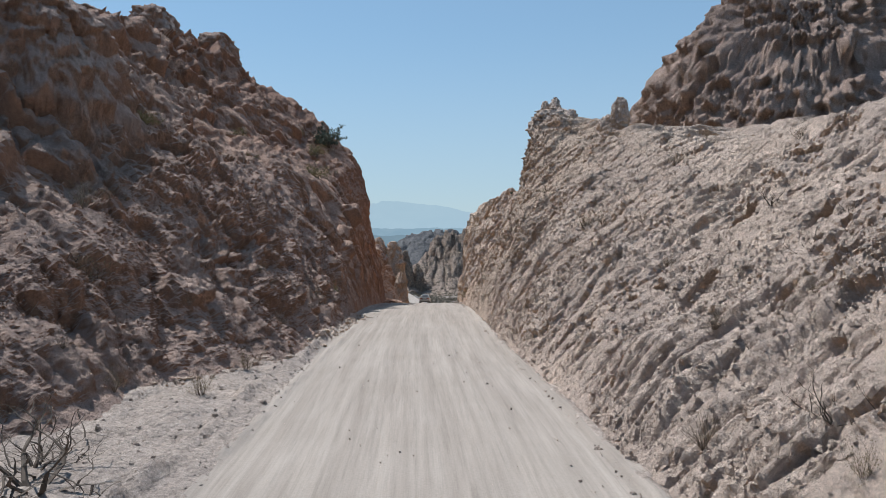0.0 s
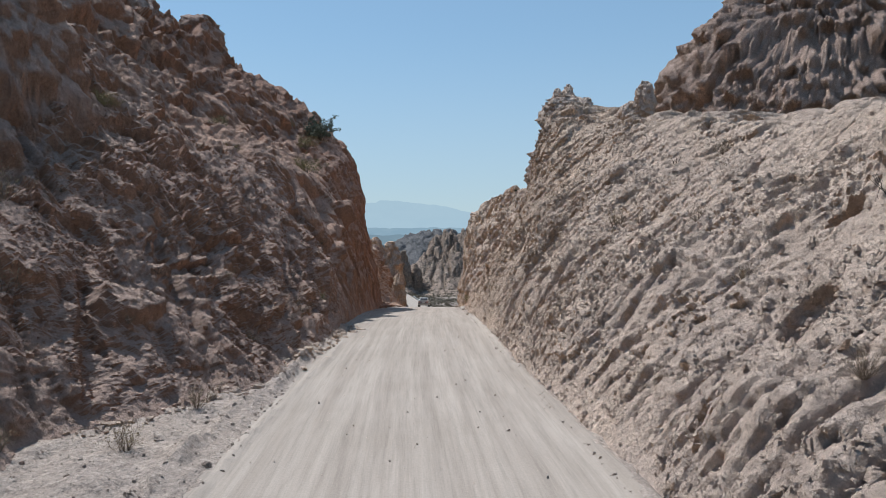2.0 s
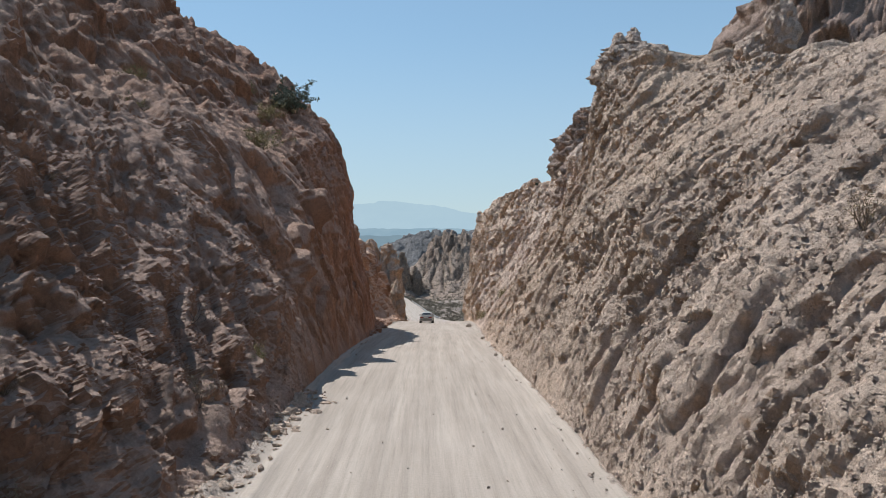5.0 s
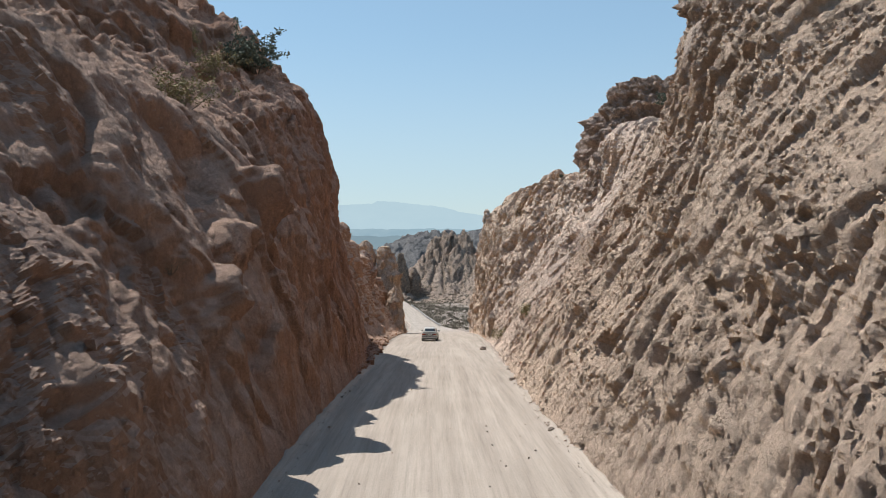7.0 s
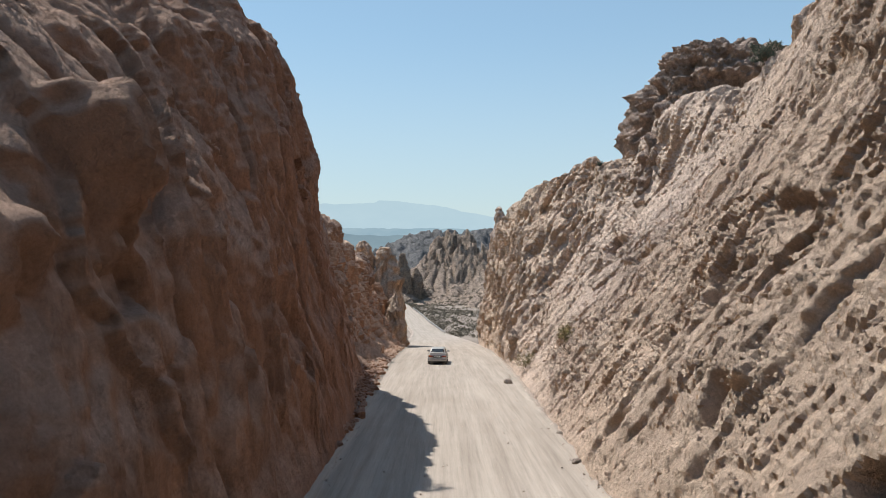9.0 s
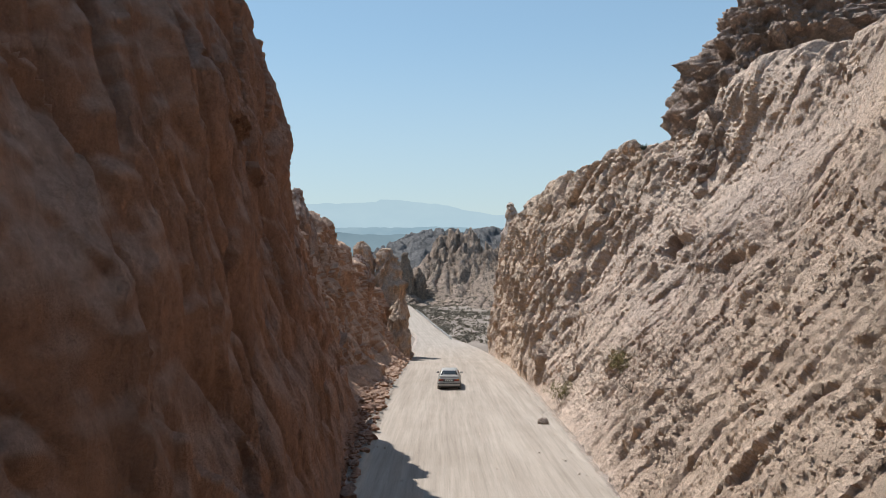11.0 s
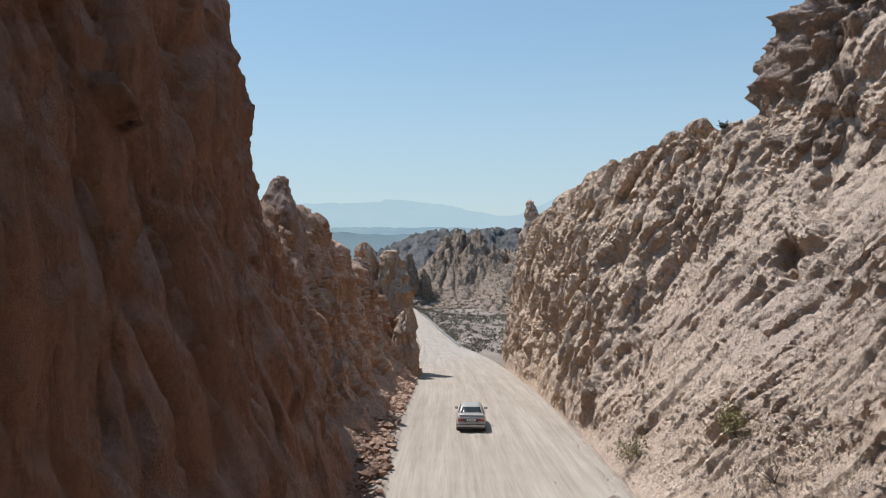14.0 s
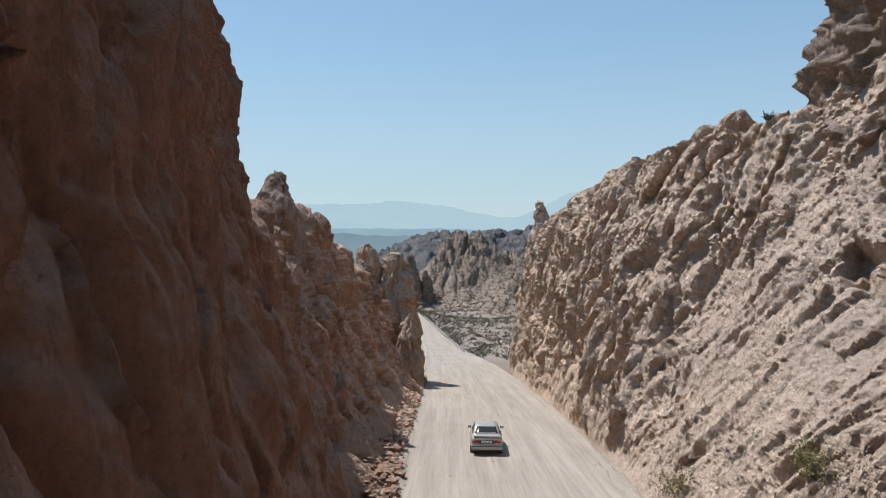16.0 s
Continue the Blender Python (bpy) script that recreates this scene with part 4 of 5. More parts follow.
def loft(bm, rings, closed=True, caps=True):
    """Skin between rings of points."""
    made = [[bm.verts.new(p) for p in r] for r in rings]
    n = len(made[0])
    for a, b in zip(made, made[1:]):
        for i in range(n if closed else n - 1):
            j = (i + 1) % n
            bm.faces.new((a[i], a[j], b[j], b[i]))
    if caps:
        bm.faces.new(made[0][::-1])
        bm.faces.new(made[-1])
    bmesh.ops.recalc_face_normals(bm, faces=bm.faces)
    for f in bm.faces:
        f.smooth = True
    return bm


def plain(name, colour, rough=0.5, metal=0.0, spec=0.5, dirt=0.0):
    m, nt, b = material(name, rough)
    b.inputs["Metallic"].default_value, b.inputs["Specular IOR Level"].default_value = metal, spec
    f = tex(nt, coords(nt), 9.0, 6, 0.7)
    col = mix(nt, ramp(nt, f, [(0.35, (0, 0, 0)), (0.7, (1, 1, 1))]), colour, tuple(v * (1 - dirt) + d * dirt for v, d in zip(colour, (0.42, 0.38, 0.33))))
    nt.links.new(col, b.inputs["Base Color"])
    return m


# ---- the car ----
def build_car():
    paint = plain("silver_paint", (0.36, 0.345, 0.33), 0.35, 0.3, 0.5, 0.35)
    glass = plain("dark_car_glass", (0.02, 0.024, 0.028), 0.08, 0, 0.6, 0.03)
    black = plain("black_plastic", (0.03, 0.03, 0.03), 0.6, 0, 0.4, 0.15)
    red = plain("tail_light_red", (0.22, 0.02, 0.015), 0.25, 0, 0.5, 0.08)
    amber = plain("tail_light_amber", (0.5, 0.18, 0.02), 0.25, 0, 0.5, 0.05)
    tyre_m = plain("dusty_tyre", (0.035, 0.034, 0.033), 0.85, 0, 0.3, 0.35)
    rim_m = plain("alloy_rim", (0.45, 0.45, 0.45), 0.35, 0.8, 0.5, 0.3)
    white = plain("plate_white", (0.7, 0.7, 0.68), 0.5, 0, 0.4, 0.15)
    chrome = plain("dull_chrome", (0.5, 0.5, 0.5), 0.25, 0.9, 0.5, 0.1)
    y, x = 113.0, -2.7
    slope = math.degrees(math.atan2(float(road_z(y + 2) - road_z(y - 2)), 4.0))
    car = thing("car", pose(x, y, float(road_z(y)) - 0.02, slope, 0, -2.0), "dusty silver four-door saloon car on the gravel road", "car")

    def ring(yy, half, z0, z1, tuck, edge=0.10):
        """A cross-section of the lower body: sill, bulged flank, shoulder."""
        pts = [(half - tuck, z0), (half - 0.02, z0 + 0.12), (half, z0 + (z1 - z0) * 0.5), (half - 0.02, z1 - edge), (half - 0.10, z1 - 0.02), (half * 0.5, z1)]
        return [(px, yy, pz) for px, pz in pts] + [(-px, yy, pz) for px, pz in pts[::-1]]

    bm = bmesh.new()
    loft(bm, [ring(-2.20, 0.72, 0.42, 0.86, 0.08), ring(-2.12, 0.79, 0.36, 0.95, 0.08), ring(-1.9, 0.83, 0.30, 0.985, 0.08), ring(-1.3, 0.85, 0.26, 0.97, 0.06), ring(-0.4, 0.855, 0.24, 0.95, 0.06),
              ring(0.6, 0.855, 0.24, 0.93, 0.06), ring(1.2, 0.845, 0.26, 0.90, 0.06), ring(1.9, 0.81, 0.30, 0.78, 0.08), ring(2.12, 0.74, 0.36, 0.70, 0.08), ring(2.22, 0.64, 0.42, 0.62, 0.08)])
    body = part("body", bm, paint, car)

    def cabin_ring(yy, half, z):
        return [(half, yy, z), (half * 0.6, yy, z + 0.02), (-half * 0.6, yy, z + 0.02), (-half, yy, z)]

    # roof shell: rear deck edge, C pillar line, roof, windscreen foot
    bm = bmesh.new()
    outer = [(-1.42, 0.70, 0.955), (-0.92, 0.58, 1.34), (-0.55, 0.565, 1.40), (0.05, 0.565, 1.415), (0.35, 0.575, 1.38), (1.12, 0.72, 0.925)]
    loft(bm, [[(0.76, yy, 0.93), (h, yy, z), (h * 0.6, yy, z + 0.015), (-h * 0.6, yy, z + 0.015), (-h, yy, z), (-0.76, yy, 0.93)] for yy, h, z in outer])
    part("roof", bm, paint, car)

    def pane(name, corners, mat, label=""):
        """A thin bowed pane just proud of the shell."""
        a, b, c, d = (Vector(v) for v in corners)
        n = (b - a).cross(d - a).normalized()
        bm = bmesh.new()
        rows = []
        for i in range(7):
            u = i / 6
            rows.append([a.lerp(b, u).lerp(d.lerp(c, u), v / 6) + n * (0.012 + 0.02 * math.sin(math.pi * u) * math.sin(math.pi * v / 6)) for v in range(7)])
        loft(bm, rows, closed=False, caps=False)
        bmesh.ops.solidify(bm, geom=list(bm.faces), thickness=0.006)
        return part(name, bm, mat, car, label)

    pane("rear_window", ((-0.60, -1.34, 1.01), (0.60, -1.34, 1.01), (0.50, -0.98, 1.30), (-0.50, -0.98, 1.30)), glass, "dark tinted rear window")
    pane("windscreen", ((0.62, 1.06, 0.98), (-0.62, 1.06, 0.98), (-0.50, 0.42, 1.35), (0.50, 0.42, 1.35)), glass, "dark windscreen")
    for sgn in (1, -1):
        for y0, y1, t0, t1 in ((-1.12, -0.36, -0.86, -0.36), (-0.28, 0.90, -0.28, 0.34)):
            low, high = [(sgn * 0.742, y0, 0.985), (sgn * 0.742, y1, 0.985)], [(sgn * 0.60, t1, 1.31), (sgn * 0.60, t0, 1.31)]
            c = (*low, *high) if sgn > 0 else (low[1], low[0], high[1], high[0])
            pane("side_window", c, glass, "dark side window")
        # lamps at the rear corners
        bm = box(bmesh.new(), min(sgn * 0.40, sgn * 0.735), max(sgn * 0.40, sgn * 0.735), -2.225, -2.10, 0.66, 0.80, 0.015)
        lamp = part("tail_light", bm, red, car, "dark red tail light")
        part("indicator", box(bmesh.new(), min(sgn * 0.56, sgn * 0.73), max(sgn * 0.56, sgn * 0.73), -2.232, -2.12, 0.745, 0.795, 0.008), amber, lamp, "amber indicator strip")
        part("headlight", box(bmesh.new(), min(sgn * 0.34, sgn * 0.62), max(sgn * 0.34, sgn * 0.62), 2.10, 2.225, 0.50, 0.62, 0.02), white, car)
        # mirror on a short arm
        bm = box(bmesh.new(), min(sgn * 0.80, sgn * 1.00), max(sgn * 0.80, sgn * 1.00), 0.52, 0.66, 0.96, 1.09, 0.03)
        mirror = part("wing_mirror", bm, black, car, "black wing mirror")
        part("mirror_glass", box(bmesh.new(), min(sgn * 0.83, sgn * 0.98), max(sgn * 0.83, sgn * 0.98), 0.512, 0.518, 0.98, 1.07), chrome, mirror)
        for yy in (-0.25, 0.62):
            part("door_handle", box(bmesh.new(), min(sgn * 0.845, sgn * 0.872), max(sgn * 0.845, sgn * 0.872), yy - 0.22, yy - 0.06, 0.80, 0.835, 0.008), black, car)
        part("rub_strip", box(bmesh.new(), min(sgn * 0.84, sgn * 0.868), max(sgn * 0.84, sgn * 0.868), -1.0, 1.05, 0.52, 0.575, 0.008), black, car)
    # bumpers, boot, plate
    bumper = part("rear_bumper", box(bmesh.new(), -0.81, 0.81, -2.30, -1.98, 0.33, 0.56, 0.05), paint, car)
    part("bumper_strip", box(bmesh.new(), -0.80, 0.80, -2.315, -2.05, 0.475, 0.525, 0.01), black, bumper, "black bumper strip")
    part("front_bumper", box(bmesh.new(), -0.80, 0.80, 1.98, 2.30, 0.28, 0.50, 0.05), paint, car)
    part("valance", box(bmesh.new(), -0.70, 0.70, -2.20, -1.9, 0.24, 0.34, 0.02), black, car, "black lower valance")
    part("boot_panel", box(bmesh.new(), -0.40, 0.40, -2.228, -2.10, 0.62, 0.80, 0.012), black, car, "dark panel between the tail lights")
    plate = part("number_plate", box(bmesh.new(), -0.26, 0.26, -2.240, -2.2, 0.655, 0.765, 0.004), white, car, "white number plate with plain bars")
    for bx in (-0.16, -0.02, 0.12):
        part("plate_bar", box(bmesh.new(), bx - 0.045, bx + 0.045, -2.245, -2.239, 0.69, 0.735), black, plate)
    part("boot_lid", box(bmesh.new(), -0.70, 0.70, -2.16, -1.46, 0.955, 1.0, 0.02), paint, car)
    bm = bmesh.new()
    bmesh.ops.create_cone(bm, cap_ends=True, segments=14, radius1=0.03, radius2=0.03, depth=0.2, matrix=pose(-0.45, -2.22, 0.27, 90, 0, 0))
    part("exhaust_pipe", bm, chrome, car)
    for sgn in (1, -1):
        for yy in (-1.32, 1.35):
            hub = new("wheel")
            hub.parent = car
            hub.location = (sgn * 0.755, yy, 0.315)
            bm = bmesh.new()
            n = 28
            prof = [(0.20, -0.09), (0.30, -0.095), (0.315, -0.06), (0.315, 0.06), (0.30, 0.095), (0.20, 0.09)]
            loft(bm, [[(px, r * math.cos(a), r * math.sin(a)) for r, px in prof] for a in [2 * math.pi * k / n for k in range(n + 1)]], closed=True, caps=False)
            bmesh.ops.remove_doubles(bm, verts=bm.verts, dist=0.001)
            part("tyre", bm, tyre_m, hub, "dusty black tyre")
            bm = bmesh.new()
            bmesh.ops.create_cone(bm, cap_ends=True, segments=24, radius1=0.205, radius2=0.19, depth=0.13, matrix=pose(0, 0, 0, 0, 90 * sgn, 0))
            part("rim", bm, rim_m, hub, "grey alloy rim")
    return car


build_car()


# ---- guardrail at the bend ----
def build_rail():
    steel = plain("galvanised_steel", (0.42, 0.42, 0.41), 0.5, 0.6, 0.4, 0.3)
    wood = plain("pale_post", (0.5, 0.48, 0.44), 0.8, 0, 0.3, 0.3)
    ys = np.linspace(214, 318, 53)
    xs = np.interp(ys, ROAD_Y, ROAD_MID) + np.interp(ys, [205, 222, 240, 320], [3.4, 3.3, 3.5, 3.6])
    rail = thing("guardrail", pose(float(xs[0]), float(ys[0]), float(road_z(ys[0]))), "long pale metal guardrail along the road bend", "guardrail")
    prof = [(0.03, 0.46), (-0.03, 0.52), (0.03, 0.58), (0.03, 0.62), (-0.03, 0.68), (0.03, 0.76), (0.045, 0.76), (-0.015, 0.68), (0.045, 0.62), (0.045, 0.58), (-0.015, 0.52), (0.045, 0.46)]
    o = rail.matrix_world.translation
    part("beam", loft(bmesh.new(), [[(x + px - o.x, y - o.y, float(road_z(y)) + pz - o.z) for px, pz in prof] for x, y in zip(xs.tolist(), ys.tolist())]), steel, rail)
    first = None
    for x, y in zip(xs.tolist()[::2], ys.tolist()[::2]):
        if first is None:
            first = part("post", box(bmesh.new(), -0.07, 0.07, -0.07, 0.07, -0.3, 0.80, 0.01), wood, rail)
            ob = first
        else:
            ob = new("post", first.data)
            ob.parent = rail
        ob.location = (x + 0.12 - o.x, y - o.y, float(road_z(y)) - o.z)


build_rail()


# ---- boulders and loose stones ----
def on_wall(name, x, y, z):
    """The point of a wall nearest to a place."""
    P = WALLS[name].reshape(-1, 3)
    i = np.argmin(((P - np.array([x, y, z])) ** 2).sum(1))
    p = Vector(P[i].tolist())
    if p.x < -4.5 and p.y < 50:                       # the dusty verge covers the wall's foot
        R = WALLS["road"].reshape(-1, 3)
        p.z = max(p.z, float(R[np.argmin((R[:, 0] - p.x) ** 2 + (R[:, 1] - p.y) ** 2), 2]))
    return p


def mesh_faces(name, V, F, smooth=False):
    """A mesh out of points and equal-sided faces."""
    me = bpy.data.meshes.new(name)
    n = F.shape[1]
    me.vertices.add(len(V))
    me.vertices.foreach_set("co", np.ascontiguousarray(V, np.float32).reshape(-1))
    me.loops.add(F.size)
    me.loops.foreach_set("vertex_index", np.ascontiguousarray(F, np.int32).reshape(-1))
    me.polygons.add(len(F))
    me.polygons.foreach_set("loop_start", np.arange(0, F.size, n, dtype=np.int32))
    me.polygons.foreach_set("use_smooth", np.full(len(F), smooth))
    me.update(calc_edges=True)
    return me


def stone_template(round_one):
    bm = bmesh.new()
    if round_one:
        bmesh.ops.create_icosphere(bm, subdivisions=1, radius=1)
    else:
        bmesh.ops.create_cone(bm, cap_ends=True, cap_tris=True, segments=4, radius1=1.0, radius2=0.55, depth=1.3)
    bmesh.ops.triangulate(bm, faces=list(bm.faces))
    bm.verts.ensure_lookup_table()
    V = np.array([v.co[:] for v in bm.verts])
    F = np.array([[v.index for v in f.verts] for f in bm.faces])
    bm.free()
    return V, F


STONES = {True: stone_template(True), False: stone_template(False)}


def scatter(name, places, sizes, label, seed, mat=None, round_one=False):
    """Many small angular stones in one mesh."""
    g = np.random.default_rng(seed)
    STONE_V, STONE_F = STONES[round_one]
    n = len(places)
    a = g.random(n) * 2 * np.pi
    shape = 0.55 + 0.75 * g.random((n, 3))
    V = STONE_V[None] * (1 + 0.28 * g.normal(size=(n, len(STONE_V), 1))).clip(0.5, 1.5) * shape[:, None, :]
    V[..., 2] *= 0.7
    X = V[..., 0] * np.cos(a)[:, None] - V[..., 1] * np.sin(a)[:, None]
    Y = V[..., 0] * np.sin(a)[:, None] + V[..., 1] * np.cos(a)[:, None]
    W = np.stack([X, Y, V[..., 2]], -1) * sizes[:, None, None] + places[:, None, :]
    F = (STONE_F[None] + (np.arange(n) * len(STONE_V))[:, None, None]).reshape(-1, 3)
    ob = new(name, mesh_faces(name, W.reshape(-1, 3), F))
    ob.data.materials.append(mat or STONE)
    return tagged(ob, label, "stones", kind="stuff")


def wall_stones(name, lo, hi, count, seed, top):
    """Loose stones that lie in drifts, and thinly between them."""
    g = np.random.default_rng(seed)
    P = WALLS[name]
    rows = np.where((P[:, 0, 1] > lo) & (P[:, 0, 1] < hi))[0]
    r = g.choice(rows, count * 3)
    c = (g.random(count * 3) ** 1.2 * P.shape[1] * top).astype(int)
    p = P[r, c]
    drift = fbm(p[:, 0] / 4, p[:, 1] / 4, p[:, 2] / 4 + seed, 3)
    p = p[g.random(count * 3) < np.clip(0.12 + 1.3 * drift, 0.06, 0.9)][:count]
    p = p + g.normal(size=p.shape) * 0.05
    return p, np.minimum(0.036 * np.exp(0.65 * g.normal(size=len(p))), 0.2)


p, z = wall_stones("canyon_wall_west", 10, 50, 15000, 3, 0.75)
scatter("scree_stones", p, z, "loose grey-brown stones over the slope", 4, ROCK_WEST)
p, z = wall_stones("canyon_wall_east", 10, 104, 26000, 5, 0.7)
scatter("scree_stones", p, z, "loose pale stones over the slope", 6, ROCK)


def verge_stones(count, seed):
    g = np.random.default_rng(seed)
    y = 6 + 150 * g.random(count) ** 1.2
    side = np.where(g.random(count) < 0.5, -1, 1)
    off = np.abs(g.normal(size=count)) * 0.07
    x = np.interp(y, ROAD_Y, ROAD_MID) + side * np.interp(y, ROAD_Y, ROAD_HALF) * (1.06 - off)
    size = np.minimum(0.018 * np.exp(0.7 * g.normal(size=count)), 0.11) * np.where(off > 0.12, 0.6, 1)
    lane = g.random(count) < 0.28
    x = np.where(lane, np.interp(y, ROAD_Y, ROAD_MID) + (g.random(count) * 2 - 1) * 4, x)
    size = np.where(lane, np.minimum(size * 0.6, 0.045), size)
    return np.stack([x, y, np.interp(y, ROAD_Y, ROAD_Z) + 0.02], 1), size


def shoulder_stones(count, seed):
    g = np.random.default_rng(seed)
    P = WALLS["road"]
    rows = np.where((P[:, 0, 1] > 6) & (P[:, 0, 1] < 48))[0]
    p = P[g.choice(rows, count), g.integers(0, 76, count)] + g.normal(size=(count, 3)) * (0.05, 0.05, 0.0)
    return p, np.minimum(0.018 * np.exp(0.75 * g.normal(size=count)), 0.12)


p, z = shoulder_stones(5000, 18)
scatter("verge_stones", p, z, "loose stones over the dusty verge", 19)
p, z = verge_stones(6500, 8)
scatter("verge_stones", p, z, "small grey stones along the road's edges", 9)

def fallen_rocks(count, seed):
    """Broken rock at the foot of the western wall, beside the road."""
    g = np.random.default_rng(seed)
    y = 76 + 82 * g.random(count)
    off = 0.3 + np.abs(g.normal(size=count)) * 0.8
    x = np.interp(y, ROAD_Y, ROAD_MID) - np.interp(y, ROAD_Y, ROAD_HALF) * 0.93 - off
    z = np.interp(y, ROAD_Y, ROAD_Z) + 0.05 + 0.35 * off
    return np.stack([x, y, z], 1), np.minimum(0.08 * np.exp(0.7 * g.normal(size=count)), 0.34)


p, z = fallen_rocks(1500, 28)
scatter("fallen_rocks", p, z, "heap of broken brown rocks along the wall's foot", 29, ROCK_WEST, True)

def foot_rubble(count, seed):
    """Pale broken stones where the western slope meets the verge."""
    g = np.random.default_rng(seed)
    y = 24 + 26 * g.random(count)
    x = np.interp(y, [24, 29, 36, 44, 50], [-9.6, -7.8, -6.6, -6.3, -6.2]) + g.normal(size=count) * 0.5
    R = WALLS["road"]
    row = np.clip(np.searchsorted(R[:, 0, 1], y), 0, len(R) - 1)
    col = np.abs(R[row, :, 0] - x[:, None]).argmin(1)
    return np.stack([x, y, R[row, col, 2] + 0.02], 1), np.minimum(0.06 * np.exp(0.7 * g.normal(size=count)), 0.34)


p, z = foot_rubble(1500, 38)
scatter("foot_rubble", p, z, "pale broken stones along the foot of the slope", 39, ROCK, True)
p, z = wall_stones("canyon_wall_east", 12, 52, 12000, 15, 0.6)
scatter("scree_stones", p, z * 0.8, "fine pale stones in drifts over the washed slope", 16, ROCK)

for k, (x, y, size) in enumerate(((2.0, 96.8, 0.30), (2.35, 79.0, 0.16), (2.1, 74.2, 0.17), (2.0, 61.0, 0.13), (2.6, 62.2, 0.10), (-5.4, 22.4, 0.13), (-5.8, 18.5, 0.17), (2.7, 84.5, 0.12))):
    rock_form("boulder", (x, y, float(road_z(y)) - 0.25 * size), (size, size * 0.9, size * 1.25), "rounded grey boulder lying at the road's edge", taper=0.25, power=2.2, seed=51 + k, rough=(0.12, 0.06, 0.03), detail=24, mat=STONE, category="boulder")
for k, (x, y, z, size) in enumerate(((-13.2, 29, 1.9, 0.7), (-8.2, 47.8, 0.4, 0.6))):
    rock_form("boulder", (x, y, z), (size, size, size * 1.9), "large pale boulder bedded in the canyon wall", taper=0.5, power=3.4, seed=61 + k, rough=(0.2, 0.05, 0.02), detail=60, category="boulder", mat=ROCK_WEST)


# ---- shrubs ----
def plant_material(name, colour, other):
    m, nt, b = material(name, 0.8)
    geo = nt.nodes.new("ShaderNodeNewGeometry")
    col = mix(nt, geo.outputs["Random Per Island"], colour, other)
    nt.links.new(col, b.inputs["Base Color"])
    return m


TWIG = plant_material("dry_twig", (0.13, 0.095, 0.07), (0.22, 0.17, 0.125))
DEAD = plant_material("dead_wood", (0.07, 0.055, 0.045), (0.13, 0.105, 0.085))
LEAF = plant_material("grey_green_leaf", (0.075, 0.095, 0.075), (0.13, 0.15, 0.115))
OLIVE = plant_material("olive_leaf", (0.15, 0.135, 0.06), (0.24, 0.205, 0.10))
SCRUB = plant_material("grey_scrub", (0.11, 0.097, 0.075), (0.18, 0.155, 0.12))
STRAW = plant_material("straw_leaf", (0.20, 0.155, 0.095), (0.30, 0.24, 0.15))


def tube(points, radii, V, F):
    """A four-sided tapered twig."""
    base = len(V)
    for p, r in zip(points, radii):
        for a in range(4):
            V.append((p[0] + r * math.cos(a * math.pi / 2), p[1] + r * math.sin(a * math.pi / 2), p[2]))
    for i in range(len(points) - 1):
        for a in range(4):
            F.append((base + 4 * i + a, base + 4 * i + (a + 1) % 4, base + 4 * i + 4 + (a + 1) % 4, base + 4 * i + 4 + a))


def grow(g, start, way, length, radius, depth, droop, V, F, tips):
    n = 5
    pts, p, d = [start], np.array(start), np.array(way, float)
    for i in range(n):
        d = d + g.normal(size=3) * 0.22 + np.array([0, 0, droop])
        d /= np.linalg.norm(d)
        p = p + d * length / n
        pts.append(p.copy())
    tube(pts, [radius * (1 - 0.75 * i / n) for i in range(n + 1)], V, F)
    tips.extend(pts[2:])
    if depth:
        for i in (2, 3, 4, 5):
            if g.random() < 0.85:
                side = d + g.normal(size=3) * 0.8
                grow(g, pts[i], side / np.linalg.norm(side), length * 0.55, radius * 0.45, depth - 1, droop, V, F, tips)


def shrub_kind(kind, seed):
    """The meshes of one shrub, a metre high: branches and leaves."""
    g = np.random.default_rng(seed)
    V, F, tips = [], [], []
    stems, spread, depth, radius, length = {"green": (16, 0.9, 1, 0.016, 0.8), "olive": (22, 0.8, 1, 0.01, 0.75), "dry": (26, 0.8, 1, 0.008, 0.75), "tuft": (90, 0.75, 0, 0.006, 0.95), "dead": (7, 1.5, 2, 0.026, 0.8)}[kind]
    for k in range(stems):
        a, s = g.random() * 2 * np.pi, spread * (0.2 + g.random())
        w = np.array([math.cos(a) * s, math.sin(a) * s, 1.0 if kind != "dead" else 0.55])
        grow(g, np.array([math.cos(a) * 0.05, math.sin(a) * 0.05, -0.06]), w / np.linalg.norm(w), length * (0.6 + 0.5 * g.random()), radius, depth, 0.04 if kind != "tuft" else -0.02, V, F, tips)
    wood = mesh_faces("wood", np.array(V), np.array(F))
    wood.materials.append(DEAD if kind == "dead" else TWIG)
    count, size = {"green": (4200, 0.034), "olive": (1700, 0.026), "dry": (420, 0.020), "tuft": (0, 0), "dead": (0, 0)}[kind]
    leaves = None
    if count:
        c = np.array(tips)[g.integers(0, len(tips), count)] + g.normal(size=(count, 3)) * 0.035
        u = g.normal(size=(count, 3))
        u /= np.linalg.norm(u, axis=1)[:, None]
        v = np.cross(u, g.normal(size=(count, 3)))
        v /= np.linalg.norm(v, axis=1)[:, None]
        s = size * (0.6 + 0.8 * g.random((count, 1)))
        q = np.stack([c - u * s, c + v * s * 0.45, c + u * s, c - v * s * 0.45], 1)
        leaves = mesh_faces("foliage", q.reshape(-1, 3), np.arange(count * 4).reshape(-1, 4))
        leaves.materials.append({"green": LEAF, "olive": OLIVE, "dry": STRAW}[kind])
    return wood, leaves


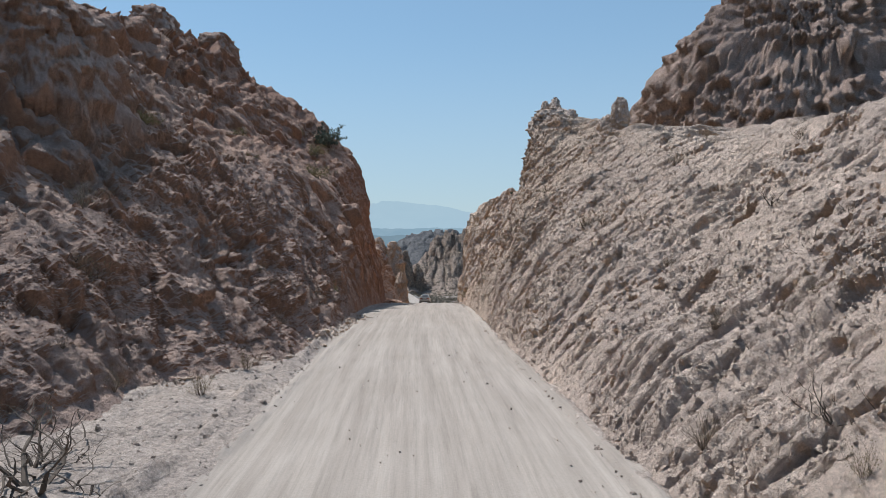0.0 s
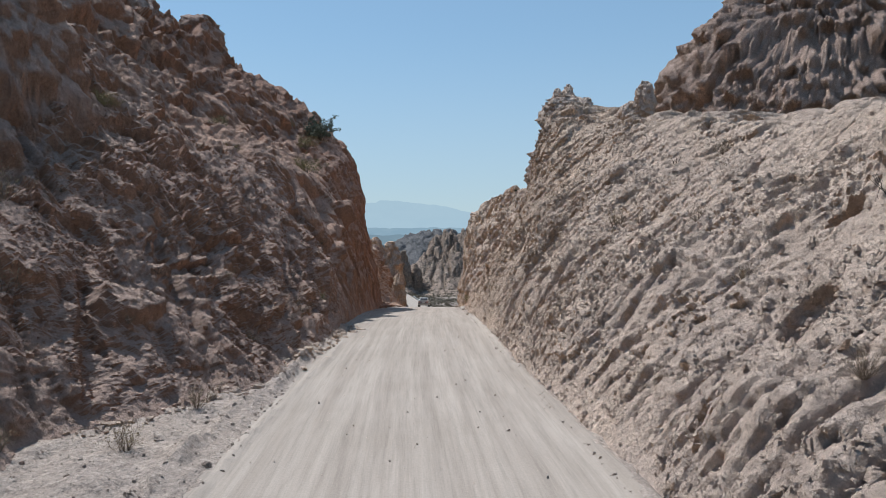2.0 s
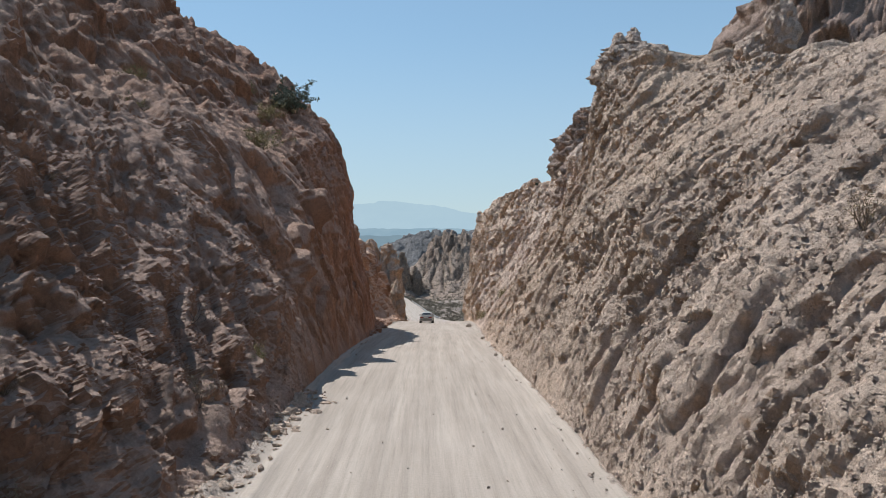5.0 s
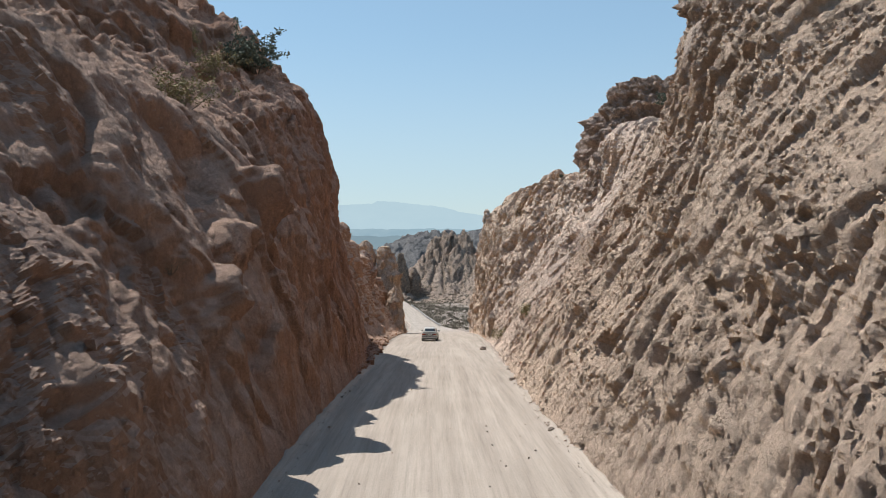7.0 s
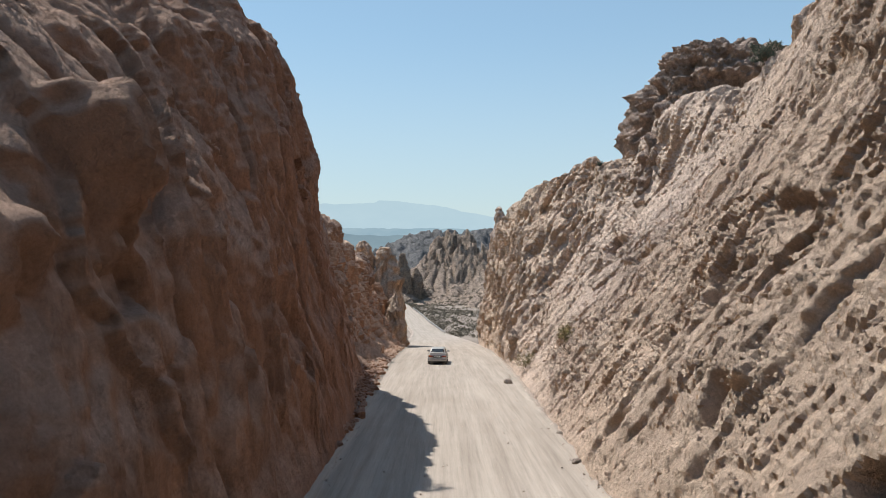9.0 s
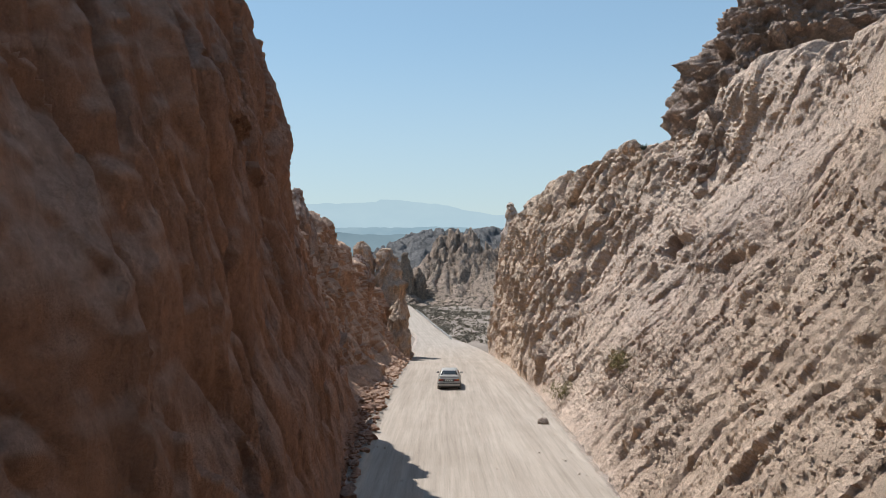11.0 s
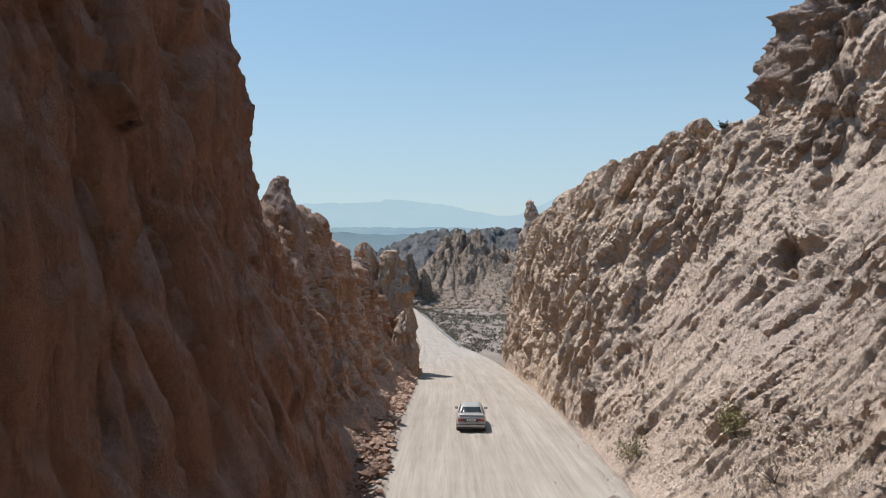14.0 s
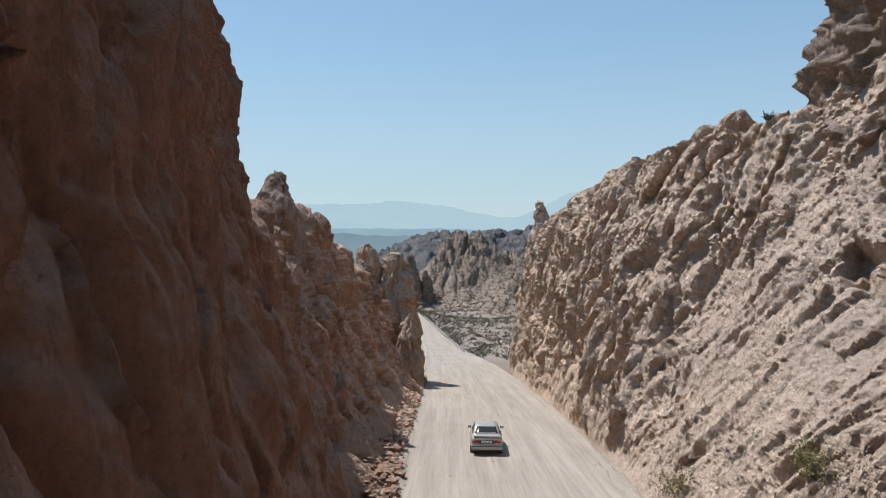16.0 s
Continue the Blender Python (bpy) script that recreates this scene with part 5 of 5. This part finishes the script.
KINDS = {(kind, k): shrub_kind(kind, 100 * k + len(kind)) for kind in ("green", "olive", "dry", "tuft", "dead") for k in range(2)}
LABELS = {"green": "leafy grey-green desert bush rooted in the rock", "olive": "yellow-green desert bush rooted in the slope", "dry": "dry brown twiggy shrub on the dusty slope",
          "tuft": "dry tuft of long straw-coloured stalks", "dead": "bare dead shrub with crooked dark branches"}
NAMES = {"green": "bush", "olive": "bush", "dry": "shrub", "tuft": "grass_tuft", "dead": "dead_shrub"}
turn = random.Random(5)


def plant(kind, wall, x, y, z, height, width=1.0):
    p = on_wall(wall, x, y, z)
    ob = thing(NAMES[kind], pose(p.x, p.y, p.z - 0.04, 0, 0, turn.uniform(0, 360)), LABELS[kind], NAMES[kind].replace("_", " "), "desert shrubs")
    ob.scale = (height * width, height * width, height)
    wood, leaves = KINDS[kind, turn.randint(0, 1)]
    for name, data in (("wood", wood), ("foliage", leaves)):
        if data:
            new(name, data).parent = ob
    return ob


W, E = "canyon_wall_west", "canyon_wall_east"
for kind, wall, x, y, z, h, w in (
        ("green", W, -12.3, 77.8, 12.6, 2.5, 1.2), ("olive", W, -12.5, 71.0, 10.9, 1.6, 1.25), ("olive", W, -11.5, 63.2, 7.2, 1.7, 1.4), ("green", E, 14.6, 88.8, 13, 1.1, 1.2), ("green", E, 10.5, 110, 9.3, 0.5, 1.0),
        ("olive", W, -18.3, 44.5, 9.8, 1.2, 1.2), ("olive", W, -17.5, 62, 11.5, 1.1, 1.2), ("olive", W, -15, 56, 8.5, 1.0, 1.3), ("olive", W, -16.5, 75, 13.2, 1.0, 1.2),
        ("dry", W, -7.6, 23.5, -1.5, 1.15, 1.0), ("dry", W, -13.0, 27.0, 1.0, 1.5, 1.0), ("dry", W, -7.1, 27.0, -1.5, 1.1, 1.0), ("dry", W, -7.6, 42.0, -1.4, 1.1, 1.0), ("dry", W, -10.2, 22.0, -1.3, 0.8, 1.0),
        ("dry", W, -14.8, 30.6, 5.3, 1.3, 1.2), ("dry", W, -8.0, 35.1, -1.2, 0.8, 1.0), ("dead", W, -7.8, 14.7, -1.3, 1.9, 1.5), ("dead", W, -8.6, 16.0, -1.2, 1.4, 1.4), ("olive", W, -7.2, 46.0, -0.8, 0.9, 1.1),
        ("tuft", E, 5.5, 15.3, -0.7, 0.95, 1.0), ("dry", E, 7.8, 38.4, 3.7, 1.2, 1.3), ("dry", E, 6.9, 48.5, 6.2, 0.7, 1.0), ("dead", E, 6.7, 12.5, 0.5, 0.8, 1.0), ("dry", E, 6.6, 11.4, -0.2, 0.7, 1.0),
        ("olive", E, 3.9, 100.9, -6.7, 1.5, 1.0), ("olive", E, 6.0, 94.8, -3.8, 1.4, 1.1), ("dead", E, 5.2, 91, -3.6, 1.0, 1.0), ("dead", E, 11, 24, 4.6, 0.8, 1.1), ("dry", E, 9.2, 31, 3.6, 0.7, 1.1),
        ("dry", E, 12.5, 38, 7, 0.9, 1.2), ("dead", E, 9.5, 19, 3, 0.7, 1.2), ("dry", E, 8.2, 26, 2.4, 0.6, 1.2)):
    plant(kind, wall, x, y, z, h, w)
for k in range(46):
    wall = turn.choice((W, E))
    P = WALLS[wall]
    rows = np.where((P[:, 0, 1] > 10) & (P[:, 0, 1] < (58 if wall == W else 52)))[0]
    p = P[turn.choice(rows.tolist()), int(P.shape[1] * turn.uniform(0.12, 0.8))]
    plant(turn.choice(("dry", "dry", "dead", "tuft")), wall, float(p[0]), float(p[1]), float(p[2]), turn.uniform(0.3, 0.6), 1.2)


# ---- scrub on the valley floor ----
def valley_scrub(count, seed):
    g = np.random.default_rng(seed)
    y = 205 + 320 * g.random(count)
    x = road_mid(np.minimum(y, 400)) + 5 + 90 * g.random(count) ** 1.3
    c = np.stack([x, y, np.maximum(ground_z(x, y), np.where((y > 332) & (x > -68), pinnacle_hill(x, y), -99)) + 0.35], 1)
    n = 26
    q = c[:, None, :] + g.normal(size=(count, n, 3)) * np.array([0.55, 0.55, 0.32]) * (0.5 + g.random((count, 1, 1)))
    u, v = g.normal(size=(count, n, 3)) * 0.13, g.normal(size=(count, n, 3)) * 0.13
    quads = np.stack([q - u, q + v, q + u, q - v], 2).reshape(-1, 3)
    ob = new("valley_scrub", mesh_faces("valley_scrub", quads, np.arange(len(quads)).reshape(-1, 4)))
    ob.data.materials.append(SCRUB)
    return tagged(ob, "sparse dark scrub over the valley floor", "scrub", kind="stuff")


valley_scrub(2600, 12)
